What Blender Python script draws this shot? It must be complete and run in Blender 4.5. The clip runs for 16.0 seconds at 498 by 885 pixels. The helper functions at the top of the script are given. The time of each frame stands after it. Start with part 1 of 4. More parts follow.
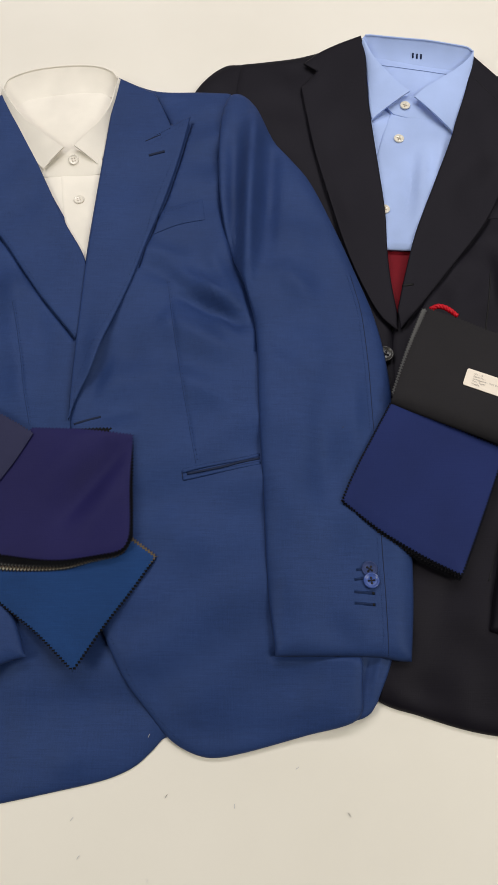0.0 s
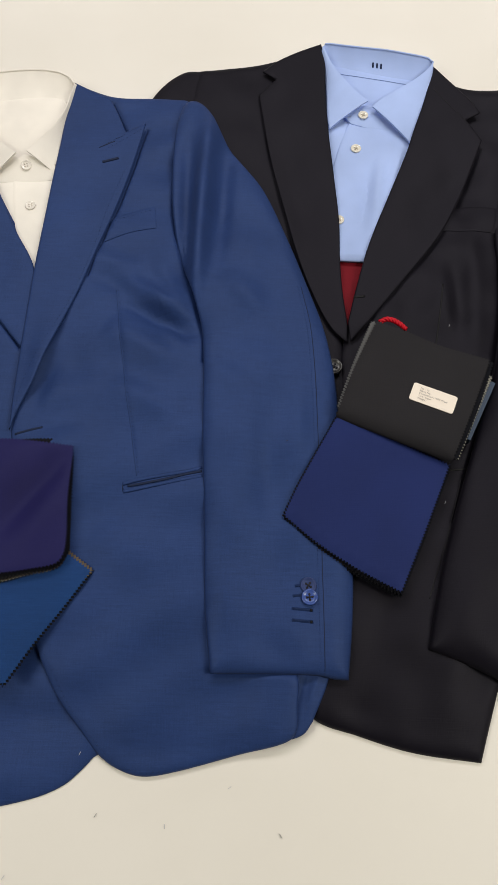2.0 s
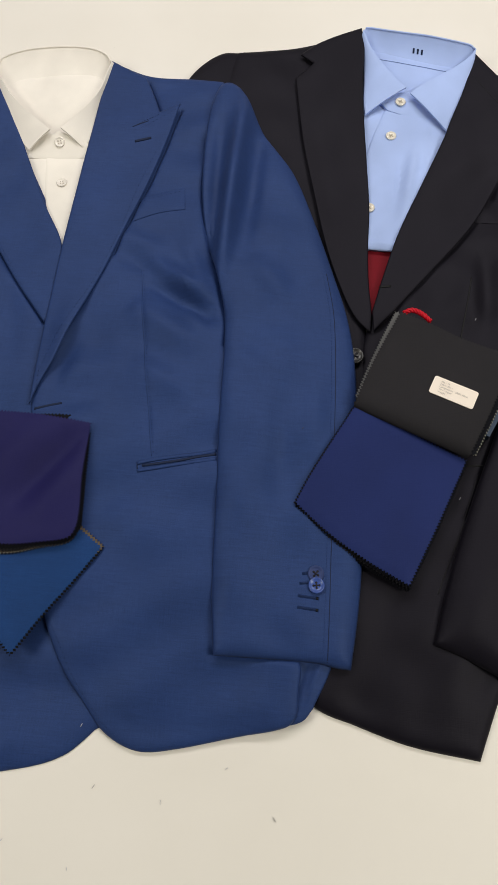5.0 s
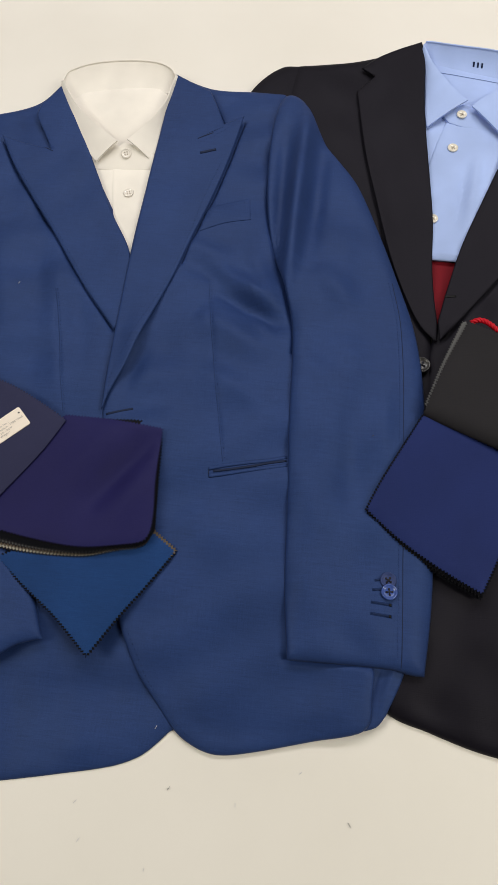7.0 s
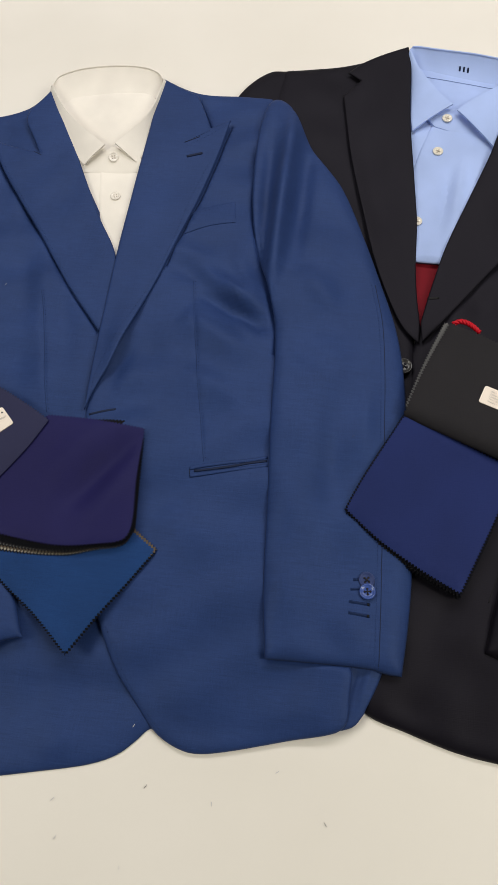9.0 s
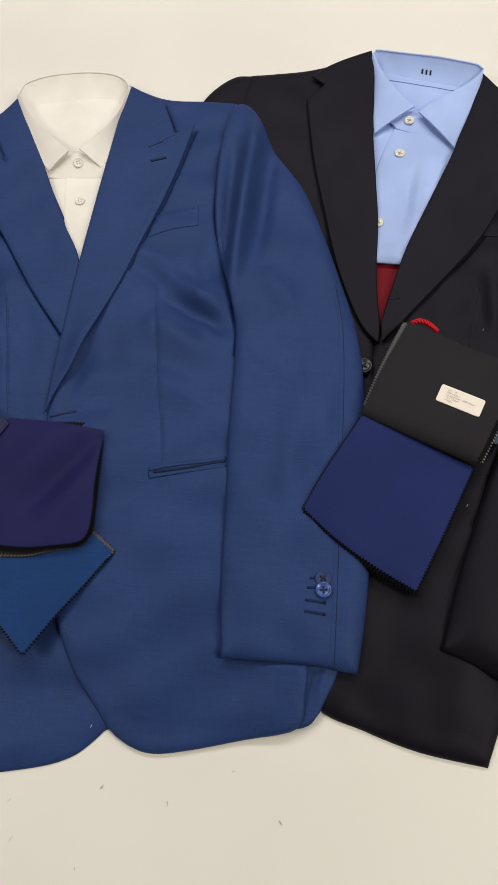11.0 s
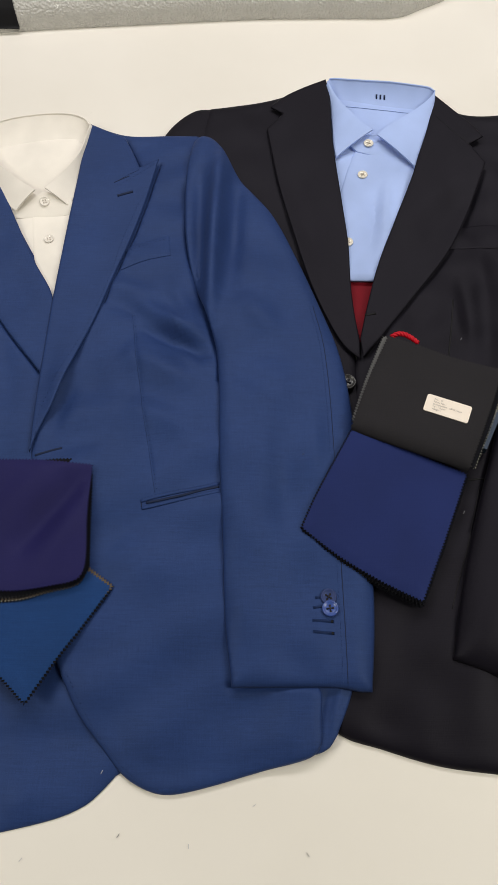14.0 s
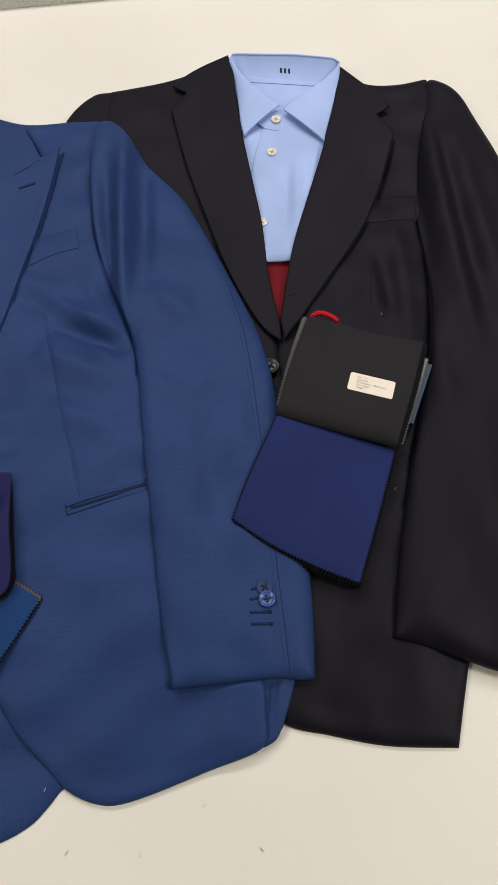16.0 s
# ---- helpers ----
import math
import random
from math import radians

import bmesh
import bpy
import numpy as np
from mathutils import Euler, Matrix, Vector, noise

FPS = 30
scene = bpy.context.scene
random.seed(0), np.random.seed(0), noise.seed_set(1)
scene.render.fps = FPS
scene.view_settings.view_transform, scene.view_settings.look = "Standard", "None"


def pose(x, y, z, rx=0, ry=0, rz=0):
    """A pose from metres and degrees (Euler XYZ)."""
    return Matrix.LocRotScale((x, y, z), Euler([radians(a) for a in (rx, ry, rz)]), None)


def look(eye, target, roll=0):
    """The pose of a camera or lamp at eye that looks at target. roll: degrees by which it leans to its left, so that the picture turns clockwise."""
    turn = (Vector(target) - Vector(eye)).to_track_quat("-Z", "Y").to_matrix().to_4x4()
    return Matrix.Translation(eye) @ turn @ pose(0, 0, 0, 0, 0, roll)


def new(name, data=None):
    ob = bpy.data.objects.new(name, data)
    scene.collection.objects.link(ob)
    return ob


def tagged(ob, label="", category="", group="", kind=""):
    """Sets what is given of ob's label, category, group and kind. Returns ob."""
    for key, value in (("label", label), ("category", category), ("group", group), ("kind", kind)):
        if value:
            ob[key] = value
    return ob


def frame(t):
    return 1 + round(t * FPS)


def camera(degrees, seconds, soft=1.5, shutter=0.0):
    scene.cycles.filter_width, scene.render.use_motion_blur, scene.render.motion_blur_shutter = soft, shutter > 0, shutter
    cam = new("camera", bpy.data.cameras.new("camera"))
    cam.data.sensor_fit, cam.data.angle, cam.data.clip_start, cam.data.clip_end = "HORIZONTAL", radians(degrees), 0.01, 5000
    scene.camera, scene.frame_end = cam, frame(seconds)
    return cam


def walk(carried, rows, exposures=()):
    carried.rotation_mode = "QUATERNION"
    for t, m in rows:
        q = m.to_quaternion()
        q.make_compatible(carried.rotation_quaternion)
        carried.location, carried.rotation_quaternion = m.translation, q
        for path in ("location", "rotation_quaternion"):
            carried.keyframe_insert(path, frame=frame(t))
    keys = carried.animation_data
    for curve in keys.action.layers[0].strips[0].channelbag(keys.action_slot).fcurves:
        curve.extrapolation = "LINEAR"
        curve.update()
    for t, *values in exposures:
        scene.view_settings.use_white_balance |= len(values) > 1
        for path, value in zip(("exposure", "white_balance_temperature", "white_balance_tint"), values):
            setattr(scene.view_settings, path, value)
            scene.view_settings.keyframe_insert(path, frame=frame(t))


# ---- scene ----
from mathutils.bvhtree import BVHTree
from mathutils.geometry import delaunay_2d_cdt

# ---- camera ----
cam = camera(38.03, 16.0, soft=1.35)
PATH = [
    (0, (-0.0013, -0.3144, 0.6779), (-0.0200, 0.0651, -0.2471), -2.28),
    (0.5, (0.0072, -0.3097, 0.6749), (-0.0040, 0.0719, -0.2494), -0.91),
    (1, (0.0135, -0.3050, 0.6741), (0.0056, 0.0796, -0.2489), 0.33),
    (1.5, (0.0313, -0.3011, 0.6785), (0.0189, 0.0791, -0.2463), -0.18),
    (2, (0.0477, -0.3007, 0.6734), (0.0371, 0.0815, -0.2506), -0.48),
    (2.5, (0.0780, -0.3003, 0.6729), (0.0714, 0.0824, -0.2509), -1.05),
    (3, (0.1046, -0.2988, 0.6706), (0.0993, 0.0817, -0.2542), -1.36),
    (3.5, (0.1122, -0.2946, 0.6739), (0.1095, 0.0760, -0.2549), -0.91),
    (4, (0.1097, -0.3003, 0.6715), (0.1036, 0.0746, -0.2556), -0.28),
    (4.5, (0.0894, -0.3003, 0.6690), (0.0626, 0.0713, -0.2590), -1.31),
    (5, (0.0634, -0.3019, 0.6719), (0.0097, 0.0622, -0.2578), -3.96),
    (5.2, (0.0562, -0.3035, 0.6720), (-0.0090, 0.0610, -0.2560), -5.05),
    (7.3, (0.0098, -0.3127, 0.6798), (-0.0674, 0.0625, -0.2438), -6.35),
    (7.5, (0.0115, -0.3127, 0.6798), (-0.0677, 0.0623, -0.2438), -6.61),
    (8, (0.0185, -0.3143, 0.6791), (-0.0649, 0.0656, -0.2422), -6.92),
    (10.5, (0.0694, -0.3189, 0.6786), (-0.0163, 0.0674, -0.2398), -7.06),
    (11, (0.0783, -0.3204, 0.6774), (-0.0089, 0.0713, -0.2386), -7.70),
    (11.5, (0.0793, -0.3260, 0.6758), (-0.0045, 0.0733, -0.2372), -7.65),
    (12, (0.0765, -0.3297, 0.6760), (-0.0045, 0.0772, -0.2339), -7.82),
    (12.5, (0.0741, -0.3318, 0.6747), (-0.0019, 0.0796, -0.2336), -7.85),
    (13, (0.0630, -0.3320, 0.6729), (-0.0058, 0.0849, -0.2334), -7.07),
    (13.5, (0.0511, -0.3321, 0.6679), (-0.0087, 0.0933, -0.2351), -6.41),
    (14, (0.0522, -0.3311, 0.6662), (0.0129, 0.1097, -0.2306), -5.18),
    (14.5, (0.0561, -0.3272, 0.6651), (0.0390, 0.1157, -0.2313), -4.21),
    (15, (0.0638, -0.3254, 0.6601), (0.0680, 0.1146, -0.2379), -3.24),
    (15.5, (0.0766, -0.3236, 0.6519), (0.0925, 0.1060, -0.2510), -3.10),
    (16, (0.0778, -0.3176, 0.6537), (0.1036, 0.0983, -0.2553), -2.05),
]
walk(cam, [(t, look(eye, target, roll)) for t, eye, target, roll in PATH], exposures=[(0.0, 0.0), (16.0, 0.0)])

# ---- world and lights ----
world = bpy.data.worlds.new("room_air")
scene.world = world
world.use_nodes = True
world.node_tree.nodes["Background"].inputs[0].default_value = (0.75, 0.85, 1.0, 1)
world.node_tree.nodes["Background"].inputs[1].default_value = 0.15
CEIL = 1.95
FLOOR = -0.75
# Assumed panels, none in view; the side pair is added as fill.
PANELS = [(-0.62, 1.25, 18.9), (0.85, 1.3, 18.9), (-1.6, -0.45, 23.0), (1.65, -0.45, 32.0)]
for px, py, watts in PANELS:
    lamp = bpy.data.lights.new("ceiling_lamp", "AREA")
    lamp.shape, lamp.size, lamp.size_y, lamp.energy = "RECTANGLE", 1.15, 0.55, watts
    # Side pair is warmer, to tint the near end of the table.
    lamp.color = (1.0, 0.965, 0.95) if py > 0 else (1.0, 0.965, 0.85)
    ob = new("ceiling_lamp", lamp)
    ob.location = (px, py, CEIL - 0.03)


# ---- materials ----
def material(name, rough=0.6, metal=0.0, sheen=0.0, spec=0.5, coat=0.0):
    m = bpy.data.materials.new(name)
    m.use_nodes = True
    n, l = m.node_tree.nodes, m.node_tree.links
    b = n["Principled BSDF"]
    b.inputs["Roughness"].default_value = rough
    b.inputs["Metallic"].default_value = metal
    b.inputs["Sheen Weight"].default_value = sheen
    b.inputs["Specular IOR Level"].default_value = spec
    b.inputs["Coat Weight"].default_value = coat
    return m, n, l, b


def mapped(n, l, turn=0.0, stretch=(1, 1, 1)):
    tc, mp = n.new("ShaderNodeTexCoord"), n.new("ShaderNodeMapping")
    mp.inputs["Rotation"].default_value = (0, 0, radians(turn))
    mp.inputs["Scale"].default_value = stretch
    l.new(tc.outputs["Object"], mp.inputs["Vector"])
    return mp.outputs["Vector"]


def noise_tex(n, l, vec, scale, detail=2.0, rough=0.5):
    t = n.new("ShaderNodeTexNoise")
    t.inputs["Scale"].default_value, t.inputs["Detail"].default_value, t.inputs["Roughness"].default_value = scale, detail, rough
    l.new(vec, t.inputs["Vector"])
    return t.outputs["Fac"]


def mixed(n, l, fac, a, b):
    """A colour between a and b (colours or sockets) by fac."""
    mx = n.new("ShaderNodeMix")
    mx.data_type = "RGBA"
    l.new(fac, mx.inputs[0])
    for socket, value in ((mx.inputs[6], a), (mx.inputs[7], b)):
        if isinstance(value, tuple):
            socket.default_value = (*value, 1)
        else:
            l.new(value, socket)
    return mx.outputs[2]


def ramp(n, l, fac, lo, hi):
    r = n.new("ShaderNodeMapRange")
    r.inputs["From Min"].default_value, r.inputs["From Max"].default_value = lo, hi
    l.new(fac, r.inputs["Value"])
    return r.outputs["Result"]


def bumped(n, l, b, height, strength, distance):
    bp = n.new("ShaderNodeBump")
    bp.inputs["Strength"].default_value, bp.inputs["Distance"].default_value = strength, distance
    l.new(height, bp.inputs["Height"])
    l.new(bp.outputs["Normal"], b.inputs["Normal"])


def cloth(name, dark, light, rough=0.75, sheen=0.25, turn=0.0, bump=0.35, slub=0.5, spec=0.25, tint=(0.7, 0.8, 1.0), highlight_tint=(1, 1, 1), coarse=1.0):
    """Woven cloth: fine twill lines, slubs along warp and weft, and a slow drift of tone."""
    m, n, l, b = material(name, rough, 0.0, sheen, spec)
    # Colours the highlights themselves, whatever the lamps' own colour.
    b.inputs["Specular Tint"].default_value = (*highlight_tint, 1)
    b.inputs["Sheen Roughness"].default_value = 0.45
    b.inputs["Sheen Tint"].default_value = (*tint, 1)
    warp = noise_tex(n, l, mapped(n, l, turn, (1700 / coarse, 70 / coarse, 70)), 1.0, 2.0)
    weft = noise_tex(n, l, mapped(n, l, turn, (45 / coarse, 1400 / coarse, 45)), 1.0, 2.0)
    drift = noise_tex(n, l, mapped(n, l), 14.0, 3.0)
    fleck = noise_tex(n, l, mapped(n, l), 1400.0, 1.0)
    add = n.new("ShaderNodeMath")
    add.operation = "ADD"
    l.new(warp, add.inputs[0])
    l.new(weft, add.inputs[1])
    half = n.new("ShaderNodeMath")
    half.operation = "MULTIPLY"
    half.inputs[1].default_value = 0.5
    l.new(add.outputs[0], half.inputs[0])
    mid = tuple(0.5 * (p + q) for p, q in zip(dark, light))
    lo = tuple(p + (q - p) * slub for p, q in zip(mid, dark))
    hi = tuple(p + (q - p) * slub for p, q in zip(mid, light))
    patch = ramp(n, l, noise_tex(n, l, mapped(n, l, turn, (60, 240, 60)), 1.0, 3.0, 0.6), 0.3, 0.85)
    slubs = n.new("ShaderNodeMix")
    slubs.inputs[2].default_value = 0.5
    l.new(patch, slubs.inputs[0])
    l.new(half.outputs[0], slubs.inputs[3])
    threads = mixed(n, l, ramp(n, l, slubs.outputs[0], 0.38, 0.62), lo, hi)
    speck = mixed(n, l, ramp(n, l, fleck, 0.3, 0.75), dark, light)
    both = n.new("ShaderNodeMix")
    both.data_type = "RGBA"
    both.inputs[0].default_value = 0.35
    l.new(threads, both.inputs[6])
    l.new(speck, both.inputs[7])
    tone = n.new("ShaderNodeMix")
    tone.data_type, tone.blend_type = "RGBA", "MULTIPLY"
    tone.inputs[0].default_value = 0.8
    l.new(both.outputs[2], tone.inputs[6])
    l.new(mixed(n, l, ramp(n, l, drift, 0.3, 0.7), (0.78, 0.78, 0.78), (1.0, 1.0, 1.0)), tone.inputs[7])
    streak = n.new("ShaderNodeMix")
    streak.data_type, streak.blend_type = "RGBA", "MULTIPLY"
    streak.inputs[0].default_value = slub if slub > 0.4 else 0.0
    l.new(tone.outputs[2], streak.inputs[6])
    lines = noise_tex(n, l, mapped(n, l, turn, (70, 420, 70)), 1.0, 3.0, 0.65)
    l.new(mixed(n, l, ramp(n, l, lines, 0.32, 0.68), (0.90, 0.90, 0.90), (1.05, 1.05, 1.05)), streak.inputs[7])
    l.new(streak.outputs[2], b.inputs["Base Color"])
    bumped(n, l, b, half.outputs[0], bump, 0.0004)
    return m


def plain(name, colour, rough=0.5, metal=0.0, spec=0.5, vary=0.12, scale=120.0, bump=0.1, coat=0.0):
    m, n, l, b = material(name, rough, metal, 0.0, spec, coat)
    f = noise_tex(n, l, mapped(n, l), scale, 3.0)
    l.new(mixed(n, l, f, tuple(c * (1 - vary) for c in colour), tuple(min(1, c * (1 + vary)) for c in colour)), b.inputs["Base Color"])
    bumped(n, l, b, f, bump, 0.0006)
    return m


# Blue wool: bluish highlights are put in through the tint.
BLUE = cloth("blue_wool", (0.0110, 0.0275, 0.102), (0.0250, 0.0530, 0.179), 0.58, 0.02, -3, spec=0.34, highlight_tint=(0.52, 0.67, 1.0), coarse=1.3, slub=0.9)
SLIT_SHADE = cloth("slit_shade", (0.006, 0.016, 0.060), (0.010, 0.025, 0.085), 0.5, 0.0, 20, spec=0.15)
# Darker copy of the blue wool, for stitches and for shade along darts.
BLUE_SHADE = cloth("blue_thread_and_groove_shade", (0.0085, 0.022, 0.078), (0.017, 0.040, 0.135), 0.6, 0.0, -3, spec=0.15)
# Black wool: its highlights get a slight violet tint the same way.
BLACK = cloth("black_wool", (0.0021, 0.0016, 0.0038), (0.0048, 0.0038, 0.0082), 0.58, 0.02, 4, spec=0.195, highlight_tint=(0.90, 0.875, 1.0), slub=0.5, tint=(0.9, 0.88, 1.0))
BLACK_LINE = cloth("black_thread", (0.003, 0.003, 0.004), (0.006, 0.006, 0.007), 0.6, 0.0)
NAVY_THREAD_AND_SHADE = cloth("navy_thread_and_shade", (0.0055, 0.012, 0.042), (0.010, 0.021, 0.065), 0.7, 0.0)
WHITE_SHIRT = cloth("white_poplin", (0.87, 0.820, 0.745), (0.93, 0.885, 0.815), 0.75, 0.03, 0, bump=0.06, slub=0.2, tint=(1, 1, 1))
BLUE_SHIRT = cloth("blue_twill_shirting", (0.37, 0.49, 0.85), (0.46, 0.58, 0.92), 0.7, 0.03, 40, bump=0.08, slub=0.25, tint=(0.9, 0.95, 1))
SHIRT_SEAM = cloth("blue_shirt_seam", (0.15, 0.22, 0.45), (0.20, 0.28, 0.55), 0.7, 0.0, 40)
MAROON = cloth("maroon_lining", (0.14, 0.006, 0.012), (0.20, 0.009, 0.018), 0.6, 0.0, 10, spec=0.08, tint=(1, 0.6, 0.6))
SWATCH_NAVY = cloth("navy_swatch", (0.0095, 0.0185, 0.097), (0.0165, 0.0290, 0.131), 0.65, 0.03, 25, slub=0.3, spec=0.12)
SWATCH_PURPLE = cloth("aubergine_swatch", (0.0088, 0.0080, 0.060), (0.0148, 0.0132, 0.092), 0.6, 0.03, 15, slub=0.3, tint=(0.9, 0.8, 1), spec=0.15)
SWATCH_TEAL = cloth("bright_navy_swatch", (0.006, 0.031, 0.122), (0.014, 0.058, 0.200), 0.65, 0.03, 50, slub=0.7, spec=0.12)
SWATCH_BLACK = cloth("charcoal_swatch", (0.0150, 0.0140, 0.0165), (0.0220, 0.0206, 0.0240), 0.75, 0.03, 15, slub=0.3, tint=(1, 1, 1), spec=0.15)
SWATCH_SLATE = cloth("slate_swatch", (0.019, 0.021, 0.060), (0.030, 0.031, 0.082), 0.6, 0.06, 35, slub=0.3, spec=0.15)
SWATCH_GREY = cloth("grey_swatch", (0.075, 0.075, 0.078), (0.15, 0.15, 0.15), 0.8, 0.1, 35)
SWATCH_CREAM = cloth("cream_swatch", (0.28, 0.265, 0.22), (0.46, 0.44, 0.38), 0.8, 0.1, 35)
SWATCH_BROWN = cloth("brown_swatch", (0.05, 0.035, 0.025), (0.16, 0.12, 0.08), 0.8, 0.1, 35)
SWATCH_INK = cloth("ink_swatch", (0.003, 0.0035, 0.006), (0.007, 0.0075, 0.012), 0.8, 0.0, 35, spec=0.12)
TEAL_CARD = plain("teal_card", (0.024, 0.050, 0.100), 0.55)
LABEL = plain("label_paper", (0.84, 0.75, 0.65), 0.45, vary=0.03)
PRINT = plain("grey_print", (0.36, 0.33, 0.31), 0.6)
RED_CORD = plain("red_silk_cord", (0.52, 0.004, 0.016), 0.45, spec=0.25, vary=0.25, scale=900, bump=0.4)
BUTTON_BLUE = plain("blue_horn", (0.040, 0.080, 0.29), 0.25, vary=0.3, scale=200, coat=0.3)
BUTTON_SMOKE = plain("smoky_blue_horn", (0.034, 0.052, 0.150), 0.45, vary=0.3, scale=260, coat=0.0, spec=0.15)
BUTTON_GREY = plain("grey_horn", (0.035, 0.033, 0.034), 0.25, vary=0.4, scale=260, coat=0.3)
BUTTON_BLACK = plain("black_horn", (0.022, 0.021, 0.021), 0.35, vary=0.3, scale=200, coat=0.1)
BUTTON_PEARL = plain("cream_pearl", (0.78, 0.73, 0.63), 0.2, vary=0.08, scale=300, coat=0.6)
BUTTON_WHITE = plain("white_pearl", (0.84, 0.79, 0.72), 0.25, vary=0.06, scale=300, coat=0.5)
HOLE = plain("thread_and_hole_dark", (0.012, 0.012, 0.02), 0.8)
CREAM_THREAD = plain("thread_cream", (0.55, 0.49, 0.42), 0.8)
PALE_THREAD = plain("thread_pale", (0.52, 0.47, 0.40), 0.8)
# Shell greys chosen to weaken bounced light and deepen shadows.
BOUNCE_GREY = plain("bounce_grey", (0.30, 0.29, 0.28), 0.85, vary=0.03, scale=3)
FLOOR_MAT = plain("dim_floor", (0.18, 0.17, 0.16), 0.5, vary=0.15, scale=8)
METAL = plain("lamp_frame", (0.8, 0.8, 0.8), 0.4)
STRAP = cloth("black_webbing", (0.006, 0.006, 0.008), (0.014, 0.014, 0.017), 0.7, 0.05, 0, spec=0.2)
LINT = plain("lint_fibre", (0.05, 0.05, 0.06), 0.9)
LINT_WHITE = plain("lint_white", (0.5, 0.5, 0.53), 0.9)
LINT_PALE = plain("lint_pale", (0.45, 0.45, 0.5), 0.9)


def laminate():
    m, n, l, b = material("white_laminate", 0.42, spec=0.4)
    cloud = noise_tex(n, l, mapped(n, l), 5.0, 4.0)
    fine = noise_tex(n, l, mapped(n, l), 700.0, 2.0)
    spots = noise_tex(n, l, mapped(n, l), 55.0, 4.0, 0.65)
    base = mixed(n, l, ramp(n, l, cloud, 0.3, 0.7), (0.775, 0.738, 0.672), (0.81, 0.773, 0.712))
    l.new(mixed(n, l, ramp(n, l, spots, 0.74, 0.80), base, (0.66, 0.63, 0.57)), b.inputs["Base Color"])
    l.new(ramp(n, l, cloud, -0.6, 1.7), b.inputs["Roughness"])
    bumped(n, l, b, fine, 0.05, 0.0003)
    return m


def leather():
    m, n, l, b = material("grey_pebbled_leather", 0.22, spec=0.6)
    v = n.new("ShaderNodeTexVoronoi")
    v.feature = "SMOOTH_F1"
    v.inputs["Scale"].default_value, v.inputs["Smoothness"].default_value = 290.0, 0.45
    l.new(mapped(n, l), v.inputs["Vector"])
    tone = noise_tex(n, l, mapped(n, l), 30.0, 3.0)
    l.new(mixed(n, l, tone, (0.50, 0.49, 0.46), (0.62, 0.61, 0.58)), b.inputs["Base Color"])
    bumped(n, l, b, v.outputs["Distance"], 0.6, -0.003)
    return m


TABLE_TOP, LEATHER = laminate(), leather()


# ---- mesh helpers ----
def empty(name, at, label, category, group=""):
    e = new(name)
    e.location = at
    e.empty_display_size = 0.05
    return tagged(e, label, category, group)


def part(name, bm, mat, parent=None, label="", smooth=True):
    """Link a bmesh in world coordinates as one mesh object, under its thing or part."""
    me = bpy.data.meshes.new(name)
    bmesh.ops.recalc_face_normals(bm, faces=bm.faces)
    bm.to_mesh(me)
    bm.free()
    me.materials.append(mat)
    if smooth:
        for p in me.polygons:
            p.use_smooth = True
    ob = new(name, me)
    if parent is not None:
        base = Vector((0, 0, 0))
        up = parent
        while up is not None:
            base = base + up.location
            up = up.parent
        me.transform(Matrix.Translation(-base))
        ob.parent = parent
    if label:
        ob["label"] = label
    return ob


def spline(pts, step=0.004, closed=True):
    """Points along a smooth curve through pts; a point with a mark of 1 is a sharp corner."""
    n, out = len(pts), []
    xy = [np.array(p[:2]) for p in pts]
    hard = [len(p) > 2 and p[2] == 1 for p in pts]
    for i in range(n if closed else n - 1):
        j = (i + 1) % n
        a, b = xy[i], xy[j]
        before = xy[i - 1] if (closed or i) else a
        after = xy[(i + 2) % n] if (closed or i + 2 < n) else b
        span = np.linalg.norm(b - a)
        ta = (b - a) if hard[i] else (b - before) / max(np.linalg.norm(b - before), 1e-6) * span
        tb = (b - a) if hard[j] else (after - a) / max(np.linalg.norm(after - a), 1e-6) * span
        k = max(1, int(round(span / step)))
        for s in np.arange(k) / k:
            h = ((1 + 2 * s) * (1 - s) ** 2, s * (1 - s) ** 2, s * s * (3 - 2 * s), s * s * (s - 1))
            out.append(h[0] * a + h[1] * ta + h[2] * b + h[3] * tb)
    if not closed:
        out.append(xy[-1])
    return np.array(out)


def spline3(pts, step=0.004):
    flat = spline([p[:2] for p in pts], step, False)
    along = np.r_[0, np.cumsum(np.linalg.norm(np.diff(flat, axis=0), axis=1))]
    at = [along[np.argmin(np.linalg.norm(flat - np.array(p[:2]), axis=1))] for p in pts]
    return np.c_[flat, np.interp(along, at, [p[2] for p in pts])]


def pinked(poly, pitch=0.0031, depth=0.0020, plain_edge=None):
    """A zigzag along a closed outline, as pinking shears leave it."""
    ring = np.vstack([poly, poly[:1]])
    along = np.r_[0, np.cumsum(np.linalg.norm(np.diff(ring, axis=0), axis=1))]
    n = int(along[-1] / pitch) * 2
    s = np.arange(n) / n * along[-1]
    p = np.c_[np.interp(s, along, ring[:, 0]), np.interp(s, along, ring[:, 1])]
    tan = np.roll(p, -1, 0) - np.roll(p, 1, 0)
    tan /= np.linalg.norm(tan, axis=1)[:, None] + 1e-9
    size = np.full(n, depth)
    if plain_edge is not None:
        size = size * (off_line(p, np.array(plain_edge)) > 0.003)
    return p + np.c_[tan[:, 1], -tan[:, 0]] * (size * np.where(np.arange(n) % 2, 0.5, -0.5))[:, None]


